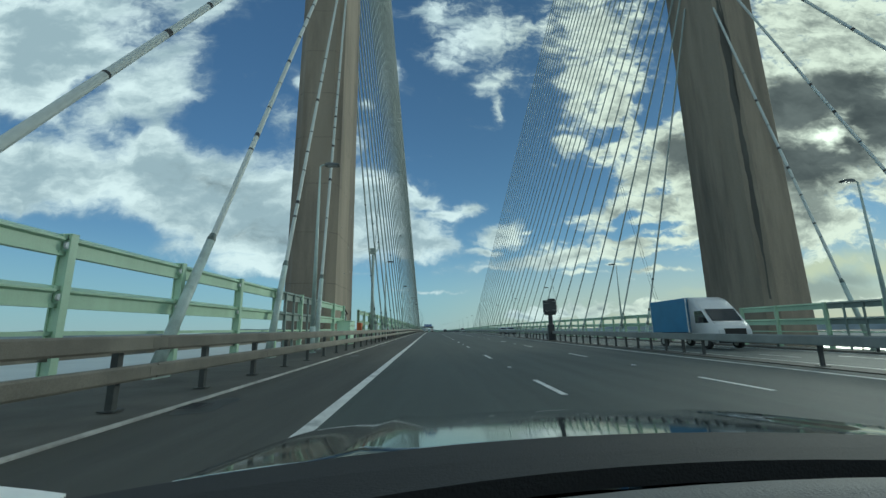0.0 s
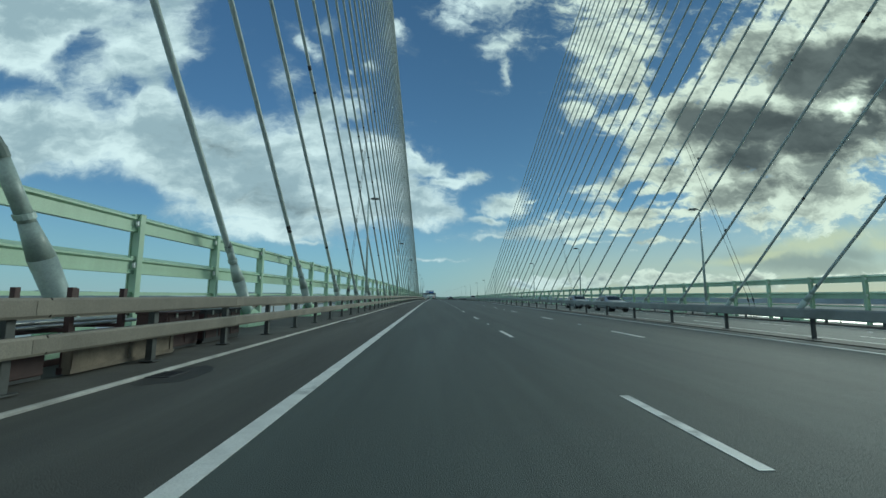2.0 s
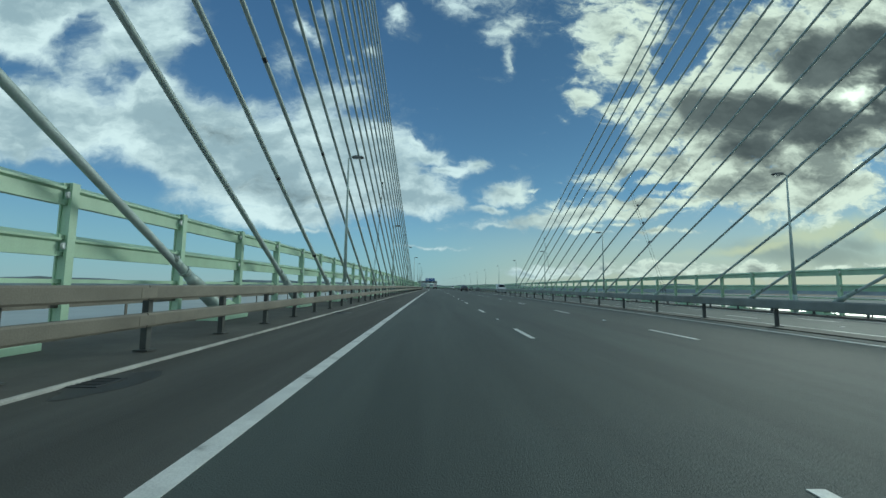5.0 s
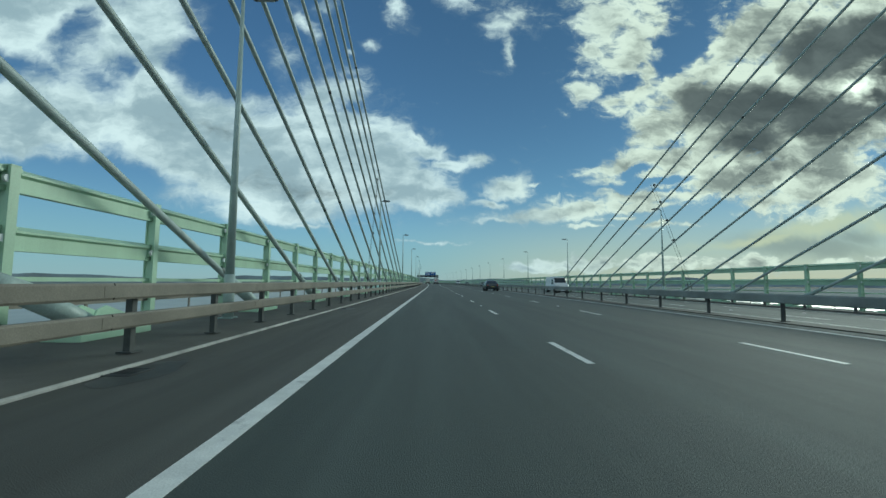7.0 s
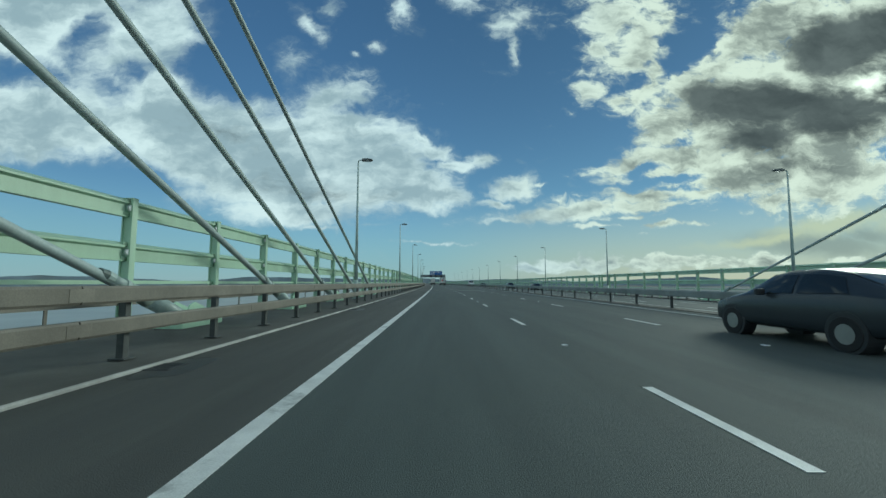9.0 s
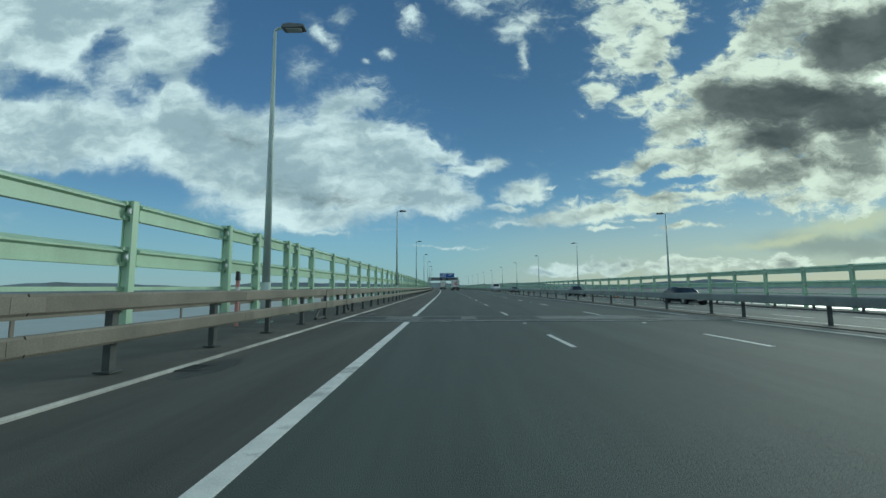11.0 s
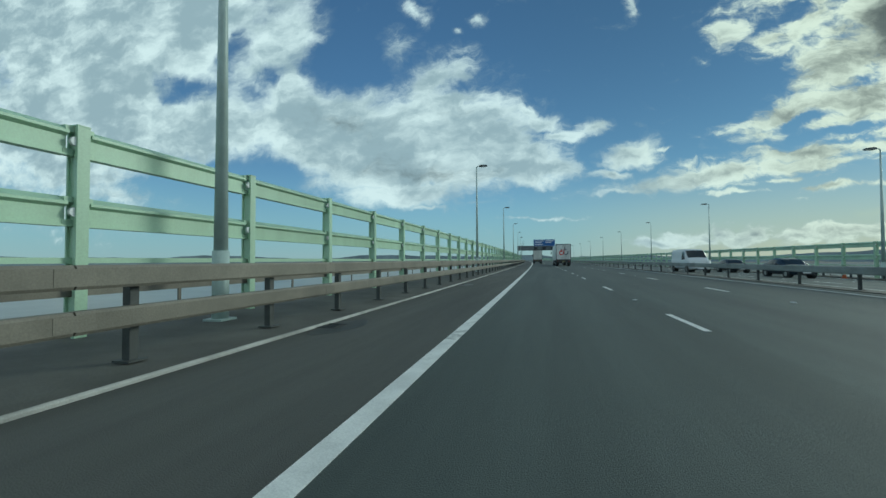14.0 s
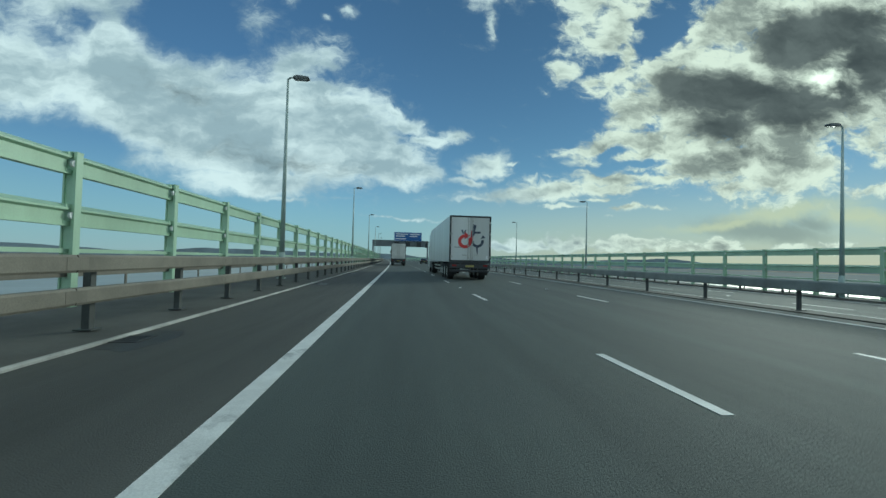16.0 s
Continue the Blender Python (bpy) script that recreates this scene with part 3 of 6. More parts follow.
for side, x in (("", -7.72), ("_opposite", 27.52)):
    tagged(new("deck_edge" + side, link_mesh("deck_edge", sweep([(x - 0.12, 0.14), (x + 0.12, 0.14), (x + 0.12, -0.018), (x - 0.12, -0.018)], S0, S1), KERBLINE)),
           "pale upstand along the edge of the deck", "deck edge", kind="structure")


def line(name, x, width, label):
    tagged(new(name, link_mesh(name, sweep([(x - width / 2, 0.005), (x + width / 2, 0.005), (x + width / 2, 0.001), (x - width / 2, 0.001)], S0, S1), PAINT)), label, "road marking", kind="structure")


line("edge_line", X_EDGE, 0.2, "solid white line beside the hard shoulder")
line("edge_line_inner", X_RIGHT, 0.16, "thin solid white line beside the central reserve")
line("edge_line_far", 12.45, 0.13, "thin solid white line of the other carriageway")
line("edge_line_far_outer", 22.7, 0.2, "solid white line of the other carriageway's shoulder")
dash_bm = boxes((-0.06, 0.06, -2.1, 0.0, 0.001, 0.006))
dash_me = link_mesh("dash", dash_bm, PAINT)
stud_me = link_mesh("road_stud", boxes((-0.05, 0.05, -0.07, 0.07, 0.0, 0.018), bevel=0.006), WHITEP)
for nm, x, lab in (("lane_line", X_DASH, "dashed white line between the first two lanes"), ("lane_line_fast", X_DASH2, "dashed white line beside the fast lane"),
                   ("lane_line_far", 15.2, "dashed white line of the other carriageway"), ("lane_line_far_outer", 19.0, "dashed white line of the other carriageway")):
    lane = thing(nm, Matrix(), lab, "road marking", kind="structure")
    for k in range(-6, 110):
        piece("dash", dash_me, lane, F(6.1 + 9 * k, x, 0))
        if k % 2 == 0:
            piece("road_stud", stud_me, lane, F(9.2 + 9 * k, x, 0))

# gullies along the kerb, each with a damp dark stain
STAIN = mat("damp_stain", (0.035, 0.035, 0.032), 0.5, scale=3, var=0.3, bump=0.2)
for k in range(-7, 47):
    g = thing("road_gully", F(76.8 + 12.2 * k, -3.95, 0.004), "dark iron gully grate in a damp stain beside the kerb", "road gully", "gullies along the kerb")
    bm = bmesh.new()
    rim = []
    for i in range(22):
        a = 2 * math.pi * i / 22
        f = 1 + 0.35 * noise.noise(Vector((math.cos(a) * 1.5, math.sin(a) * 1.5, k * 3.1)))
        rim.append(bm.verts.new((0.22 + 0.34 * f * math.cos(a), 0.75 * f * math.sin(a), 0.003)))
    bm.faces.new(rim)
    part("stain", bm, STAIN, g)
    part("frame", boxes((-0.23, -0.19, -0.23, 0.23, 0, 0.012), (0.19, 0.23, -0.23, 0.23, 0, 0.012), (-0.19, 0.19, -0.23, -0.19, 0, 0.012), (-0.19, 0.19, 0.19, 0.23, 0, 0.012)), DARK, g)
    for i in range(5):
        part("bar", boxes((-0.19, 0.19, -0.16 + 0.07 * i, -0.13 + 0.07 * i, 0, 0.01)), DARK, g)

# expansion joint: a dark band that breaks the edge line, steel lips and worn patches with painted glare
joint = thing("expansion_joint", F(281.25, 0, 0), "worn steel expansion joint across the road", "expansion joint", kind="structure")
part("joint_band", boxes((X_KERB - 0.02, X_MID - 0.6, -1.3, 1.3, -0.012, 0.0095)), JOINTBAND, joint, "dark worn band between the steel lips")
random.seed(11)
for y in (-1.27, -0.98, -0.5, 1.16):
    x = X_KERB
    while x < X_MID - 0.7:
        w = min(random.uniform(0.35, 1.3), X_MID - 0.62 - x)
        part("steel_lip", boxes((x, x + w - 0.02, y, y + 0.07, 0.0, 0.0135 + random.uniform(0, 0.003))), JOINTSTEEL if random.random() < 0.75 else STEELJ, joint)
        x += w
for y in (-0.86, -0.38):
    part("rubber_seal", boxes((X_KERB, X_MID - 0.62, y - 0.045, y + 0.045, 0.0, 0.011)), BLACK, joint)
# worn mortar, its pale tone partly a windscreen reflection put into the colour
for x0, x1 in ((-2.5, -1.1), (0.4, 1.0), (3.4, 7.4), (8.2, 10.0)):
    part("mortar_patch", boxes((x0, x1, -0.28, 1.02, 0.0, 0.0135), bevel=0.003), JOINTMAT, joint, "pale patch of worn mortar and windscreen glare")

# ---- parapets ----
def parapet(name, x, out, label, x_approach, shift=0.0, sink=0.0):
    """Two broad beams between posts; out is -1 on the left edge and +1 on the right edge; sink lowers the approach."""
    fence = thing(name, Matrix(), label, "parapet", kind="structure")
    post_bm = boxes((-0.03, 0.03, -0.085, 0.085, 0.0, 3.18), (-0.015, 0.24, -0.014, 0.014, 0.0, 3.17), (0.21, 0.24, -0.05, 0.05, 0.0, 3.1))
    box(post_bm, -0.05, 0.28, -0.12, 0.12, 0.0, 0.05)
    box(post_bm, -0.035, 0.25, -0.088, 0.088, 3.17, 3.19)
    for v in post_bm.verts:
        v.co.x *= out
    post_me = link_mesh("post", post_bm, GREEN)
    thin_bm = boxes((0.0, 0.10, -0.045, 0.045, 0.0, 3.12))
    for v in thin_bm.verts:
        v.co.x *= out
    thin_me = link_mesh("thin_post", thin_bm, GREENGREY)

    def beam_mesh(length, material):
        b = bmesh.new()
        for z0 in (1.69, 2.73):
            prism(b, [(0.10, z0 + 0.03), (0.10, z0 + 0.28), (0.03, z0 + 0.32), (0.03, z0 + 0.36), (0.20, z0 + 0.45), (0.22, z0 + 0.45), (0.22, z0), (0.07, z0), (0.07, z0 + 0.03)], -length / 2, length / 2, "y")
        for v in b.verts:
            v.co.x *= out
        return link_mesh("beam_pair", b, material)

    def low_mesh(length):
        b = boxes((0.10, 0.16, -length / 2, length / 2, 0.66, 0.80), (0.12, 0.15, -0.03, 0.03, 0.0, 0.66))
        thin = boxes((0.09, 0.17, -length / 2, length / 2, 1.15, 1.235))
        for v in thin.verts:
            v.co.x *= out
        thin_me = link_mesh("thin_rail", thin, GREEN)
        for v in b.verts:
            v.co.x *= out
        return link_mesh("low_rail", b, RAIL), thin_me

    bracket_bm = boxes((0.09, 0.2, -0.19, 0.19, 1.695, 1.79), (0.05, 0.2, -0.19, 0.19, 2.04, 2.125), (0.09, 0.2, -0.19, 0.19, 2.735, 2.83), (0.05, 0.2, -0.19, 0.19, 3.08, 3.165))
    for v in bracket_bm.verts:
        v.co.x *= out
    bracket_me = link_mesh("bracket", bracket_bm, GREEN)
    # added white discs stand in for bright sky showing through the beam-end gaps
    gap_disc_bm = tubes(*[((0.0, -0.085, h), (0.05, -0.085, h), 0.07) for h in (1.9, 2.94)], n=12)
    for v in gap_disc_bm.verts:
        v.co.x *= out
    gap_disc_me = link_mesh("joint_cap", gap_disc_bm, WHITEP)
    beams = {}

    def at(s):
        return x + (x_approach - x) * min(1.0, max(0.0, (s - 274.0) / 10.0))

    def base(s):
        return 0.02 + sink * min(1.0, max(0.0, (s - 260.0) / 60.0))

    z = 0.02

    def bay(a, b, kind):
        length = round((P(b, x, 0) - P(a, x, 0)).length - 0.30, 2)
        key = (length, kind)
        if key not in beams:
            beams[key] = (beam_mesh(length, GREEN if kind == "green" else GREENGREY), *low_mesh(length + 0.30))
        mid = F((a + b) / 2, at((a + b) / 2), base((a + b) / 2))
        piece("thin_rail", beams[key][2], fence, mid)
        piece("beam_pair", beams[key][0], fence, mid)
        piece("low_rail", beams[key][1], fence, mid)

    # up to the pylon: green, then a weathered stretch with close uprights, then green again
    posts = [30.9, 27.4, 23.4]
    run = [23.4 - 3.74 * k for k in range(0, 37)]
    for k, s in enumerate(posts):
        piece("post", post_me, fence, F(s, x, z))
    for a, b in zip(posts[1:], posts):
        bay(a, b, "green")
    for k, s in enumerate(run):
        if k:
            piece("post", post_me, fence, F(s, x, z))
            bay(s, run[k - 1], "grey" if k < 3 else "green")
            piece("bracket", bracket_me, fence, F(s, x, z))
            piece("joint_cap", gap_disc_me, fence, F(s, x, z))
            if k < 3:
                piece("thin_post", thin_me, fence, F(s + 1.23, x, z)); piece("thin_post", thin_me, fence, F(s + 2.46, x, z))
    run = [38.15 + 3.628 * k for k in range(65)]
    more = [285.66 + 3.5865 * k for k in range(190)]
    chain = run + [274.8, 278.5, 280.3, 282.75, 283.65] + more
    chain = [q + shift for q in chain]
    for q in chain:
        piece("post", post_me, fence, F(q, at(q), base(q)))
        piece("bracket", bracket_me, fence, F(q, at(q), base(q)))
        piece("joint_cap", gap_disc_me, fence, F(q, at(q), base(q)))
    for a, b in zip(chain, chain[1:]):
        if b - a > 0.8:
            bay(a, b, "green")
    return fence


parapet("parapet_left", X_PARAPET, -1, "pale green steel parapet with two broad beams along the deck edge", -6.8)
parapet("parapet_right", 27.05, 1, "pale green steel parapet along the far edge of the deck", 26.45, -0.3, -0.1)

# ---- crash barriers ----
FIRST_RAIL, RAIL_LENGTH, RAIL_COUNT = -6.0, 4.76, 96


def barrier(name, x, z0, faces, places, rails, label, half=0.055):
    b = thing(name, Matrix(), label, "crash barrier", kind="structure")
    pb = boxes((-0.055, 0.055, -half, half, 0.0, rails[-1][1] - 0.14), bevel=0.008)
    box(pb, -0.12, 0.12, -0.11, 0.11, 0.0, 0.02)
    post_me = link_mesh("barrier_post", pb, BPOST)
    for s in places:
        piece("barrier_post", post_me, b, F(s, x, z0))
    for face in faces:
        for lo, hi in rails:
            o = x + face * 0.065
            prof = [(o, lo), (o + face * 0.11, lo), (o + face * 0.125, lo + 0.03), (o + face * 0.125, hi - 0.03), (o + face * 0.11, hi), (o, hi)]
            if x < 0:
                # separate lengths with a lapped joint along the stretch that is driven past
                cut = [(S0, FIRST_RAIL), (FIRST_RAIL + RAIL_LENGTH * RAIL_COUNT, S1)]
                seg = bmesh.new()
                prism(seg, [(p - x, q) for p, q in prof], -RAIL_LENGTH / 2 + 0.012, RAIL_LENGTH / 2 - 0.012, "y")
                seg_me = link_mesh("rail_length", seg, RAIL)
                lap = bmesh.new()
                prism(lap, [(o - x + face * 0.02, lo + 0.02), (o - x + face * 0.129, lo + 0.036), (o - x + face * 0.129, hi - 0.036), (o - x + face * 0.02, hi - 0.02)], -0.18, 0.18, "y")
                lap_me = link_mesh("rail_lap", lap, RAIL)
                for k in range(RAIL_COUNT):
                    s = FIRST_RAIL + RAIL_LENGTH * (k + 0.5)
                    m = F(s, x, 0)
                    piece("rail_length", seg_me, b, m)
                    piece("rail_lap", lap_me, b, F(s + RAIL_LENGTH / 2, x, 0))
            else:
                cut = [(S0, S1)]
            for a, e in cut:
                part("rail", sweep(prof, a, e), RAIL if x < 0 else RAILGREY, b)
    return b


barrier("barrier_verge", X_BARRIER, 0.075, (1,), [0.46 + 2.3975 * k for k in range(-1, 117)] + [280.9, 282.65, 283.75] + [285.26 + 2.371 * k for k in range(150)], [(0.48, 0.71), (0.92, 1.16)], "brown-grey steel two-rail crash barrier on dark posts")
for s, y in ((280.9, -0.95), (283.75, 0.95)):
    br = thing("barrier_brace", F(s, X_BARRIER, 0.075), "dark steel brace at the end of a barrier run", "barrier brace", kind="structure")
    part("strut", tubes(((0, 0, 0.86), (-0.04, y, 0.05), 0.045), n=6), BPOST, br)
    part("rail_sleeve", boxes((0.19, 0.205, -0.45, 0.45, 0.84, 1.09), (0.19, 0.205, -0.45, 0.45, 0.40, 0.64), bevel=0.004), RAIL, br)
    part("ground_beam", boxes((-0.03, 0.03, min(0, y), max(0, y), 0.03, 0.10)), BPOST, br)
barrier("barrier_central", X_MID, 0.03, (-1, 1), [-18.34 + 3.275 * k for k in range(9)] + [12.85 + 1.31 * k for k in range(24)] + [43.8 + 3.442 * k for k in range(70)] + [283.17 + 3.486 * k for k in range(80)], [(0.60, 0.88)], "grey galvanised steel crash barrier between the carriageways", 0.033)
barrier("barrier_far", 25.0, 0.09, (-1,), [-20.6 + 3.275 * k for k in range(176)], [(0.48, 0.68), (0.80, 0.98)], "grey galvanised steel crash barrier beside the other carriageway")

# ---- pylons ----
def pylon(name, inner, out, label):
    """One tall concrete leg with chamfered corners; inner is the x of its face towards the road."""
    p = thing(name, F(PYLON_S, inner, 0), label, "bridge pylon")
    c, hw = 0.75, 4.4
    def ring(w, d):
        return [(0, -d + c), (c * 0.9, -d), (w - c, -d), (w, -d + c), (w, d - c), (w - c, d), (c * 0.9, d), (0, d - c)]
    bm = bmesh.new()
    levels = [(-3.0, 4.35, hw), (0.0, 4.3, hw), (30.0, 4.15, hw - 0.25), (60.0, 4.0, hw - 0.5), (104.0, 3.8, hw - 0.8)]
    rings = [[bm.verts.new((out * x, y, z)) for x, y in ring(w, d)] for z, w, d in levels]
    for a, b in zip(rings, rings[1:]):
        for i in range(8):
            bm.faces.new((a[i], a[(i + 1) % 8], b[(i + 1) % 8], b[i]))
    bm.faces.new(rings[-1])
    part("leg", bm, CONCRETE, p)
    for k in range(14 if out < 0 else 0):
        z = 5.05 + 4.42 * k
        f = z / 104
        w, d = 4.3 - 0.5 * f, hw - 0.8 * f
        b = bmesh.new()
        o = ring(w, d)
        grow = [(x * 1.004 - 0.008, y * 1.003) for x, y in o]
        lo = [b.verts.new((out * x, y, z)) for x, y in grow]
        hi = [b.verts.new((out * x, y, z + 0.028)) for x, y in grow]
        for i in range(8):
            b.faces.new((lo[i], lo[(i + 1) % 8], hi[(i + 1) % 8], hi[i]))
        part("pour_joint", b, JOINTLINE, p)
    return p


left_pylon = pylon("bridge_pylon", -8.1, -1, "tall brown-grey concrete bridge pylon leg with pour lines")
right_pylon = pylon("bridge_pylon", 29.2, 1, "tall shaded grey concrete bridge pylon leg")
# dark water stain running down the edge of the shaded leg
STAINWATER = mat("dark_water_stain", (0.105, 0.1, 0.087), 0.9, scale=0.8, var=0.2, bump=0.2, fine=12, streak=True)
random.seed(7)
for half in range(2):
    bm = bmesh.new()
    prev = None
    for k in range(90):
        z = (4.0, 22.0)[half] + 0.6 * k
        f = z / 104
        d = 4.4 - 0.8 * f
        wob = noise.noise(Vector((half * 5.3, 0, z * 0.16))) * 0.5 + noise.noise(Vector((half * 2.1, 4, z * 0.9))) * 0.16
        wide = max(0.03, (0.26, 0.15, 0.1)[half] * (1.0 + 1.3 * noise.noise(Vector((9, half * 3.7, z * 0.22)))) * min(1.0, 0.25 + k / 40))
        mid = (0.0, 0.32, -0.35)[half] + 0.5 * wob
        row = []
        for e in (-wide, wide):
            q = min(0.47, max(-0.47, mid + e))
            row.append(bm.verts.new((0.675 * (0.5 + q) - 0.012, -d + 0.75 * (0.5 - q) - 0.012, z)))
        if prev:
            bm.faces.new((prev[0], prev[1], row[1], row[0]))
        prev = row
    part("water_stain", bm, STAINWATER, right_pylon, "dark water stain")
# bolts and the service door on the road face
for y, z in ((-0.4, 6.4), (1.0, 9.2), (2.1, 6.9), (-2.2, 10.4), (1.9, 12.6)):
    part("wall_bolt", tubes(((0, y, z), (0.05, y, z), 0.05)), STEELJ, left_pylon)
D0, DW, DH = -0.92, 1.8, 2.6
part("door_frame", boxes((-0.02, 0.05, D0 - 0.1, D0, 0.09, DH + 0.08), (-0.02, 0.05, D0 + DW, D0 + DW + 0.1, 0.09, DH + 0.08), (-0.02, 0.05, D0 - 0.1, D0 + DW + 0.1, DH, DH + 0.12)), DARK, left_pylon)
for y0 in (D0, D0 + DW / 2 + 0.008):
    leaf = part("door_leaf", boxes((0.0, 0.035, y0, y0 + DW / 2 - 0.01, 0.1, DH), bevel=0.006), DOORGREY, left_pylon, "blue-grey steel door leaf")
    part("door_handle", boxes((0.035, 0.08, y0 + (DW / 2 - 0.14 if y0 == D0 else 0.08), y0 + (DW / 2 - 0.09 if y0 == D0 else 0.13), 1.25, 1.45)), STEELJ, leaf)
    part("leaf_panel", boxes((0.035, 0.042, y0 + 0.12, y0 + DW / 2 - 0.2, 1.55, DH - 0.2), (0.035, 0.042, y0 + 0.12, y0 + DW / 2 - 0.2, 0.25, 1.1)), DOORGREY, leaf)
mid = D0 + DW / 2
roof = bmesh.new()
prism(roof, [(D0 - 0.3, DH + 0.1), (mid, DH + 0.52), (D0 + DW + 0.3, DH + 0.1), (D0 + DW + 0.3, DH + 0.05), (mid, DH + 0.45), (D0 - 0.3, DH + 0.05)], -0.02, 0.16, "x")
part("porch_edge", roof, JOINTLINE, left_pylon, "dark gabled edge over the door")
gable = bmesh.new()
prism(gable, [(D0 - 0.16, DH + 0.125), (mid, DH + 0.44), (D0 + DW + 0.16, DH + 0.125)], -0.02, 0.05, "x")
part("gable_panel", gable, TRAILER, left_pylon, "pale panel in the gable over the door")
for y in (D0 - 0.26, D0 + DW + 0.26):
    part("wall_sign", boxes((0.0, 0.025, y - 0.14, y + 0.14, 2.12, 2.4)), SAFEGREEN, left_pylon, "small green safety sign")
    part("sign_panel", boxes((0.025, 0.03, y - 0.1, y + 0.1, 2.3, 2.36), (0.025, 0.03, y - 0.1, y + 0.1, 2.17, 2.24)), WHITEP, left_pylon, "white bars on the safety sign")


def hoop(s, x, label):
    h = thing("guard_hoop", F(s, x, 0.09), label, "guard rail", "guard hoops by the pylon door")
    bm = tubes(((0, -0.27, 0), (0, -0.27, 1.36), 0.025), ((0, 0.27, 0), (0, 0.27, 1.36), 0.025), ((0, -0.27, 1.36), (0, -0.2, 1.47), 0.025), ((0, 0.27, 1.36), (0, 0.2, 1.47), 0.025), ((0, -0.21, 1.47), (0, 0.21, 1.47), 0.025))
    part("hoop", bm, STEELJ, h)
    part("cross_rail", tubes(((0, -0.27, 0.75), (0, 0.27, 0.75), 0.02), n=8), STEELJ, h)
    for y in (-0.27, 0.27):
        part("foot", boxes((-0.07, 0.07, y - 0.07, y + 0.07, 0, 0.02)), DARK, h)


for s in (32.45, 33.75):
    hoop(s, -7.3, "grey steel guard hoop beside the pylon door")

# orange emergency phone box beside the door
phone = thing("emergency_phone", F(37.1, -7.05, 0.09), "orange emergency phone box on a short post", "phone box")
part("post", tubes(((0, 0, 0), (0, 0, 1.0), 0.05)), DARK, phone)
bm = bmesh.new()
prism(bm, [(-0.30, 0.95), (0.32, 0.95), (0.38, 1.72), (-0.36, 1.8)], -0.22, 0.22, "x")
part("housing", bm, ORANGE, phone)
part("panel", boxes((0.22, 0.235, -0.18, 0.2, 1.05, 1.45)), mat("phone_panel", (0.62, 0.30, 0.2), 0.5), phone)
part("handset", boxes((0.235, 0.28, -0.05, 0.05, 1.12, 1.38), bevel=0.01), DARK, phone)

# mint cabinet before the pylon
cab = thing("roadside_cabinet", F(29.6, -6.85, 0.09), "pale mint steel roadside cabinet with three doors", "cabinet")
part("body", boxes((-0.5, 0.5, -1.0, 1.0, 0.0, 1.78), bevel=0.02), MINT, cab)
part("lid", boxes((-0.54, 0.55, -1.05, 1.05, 1.78, 1.83), bevel=0.012), MINT, cab)
part("plinth", boxes((-0.48, 0.48, -0.98, 0.98, -0.02, 0.02)), CONCRETE, cab)
part("door_gap", boxes((0.5, 0.508, -0.98, 0.98, 0.06, 1.76)), DARK, cab, "dark gaps round the cabinet doors")
for k, y in enumerate((-0.965, -0.315, 0.335)):
    d = part("door", boxes((0.5, 0.525, y, y + 0.63, 0.08, 1.73), bevel=0.006), MINT, cab)
    part("lock", boxes((0.525, 0.55, y + 0.3, y + 0.36, 1.35, 1.5)), RUST, d)

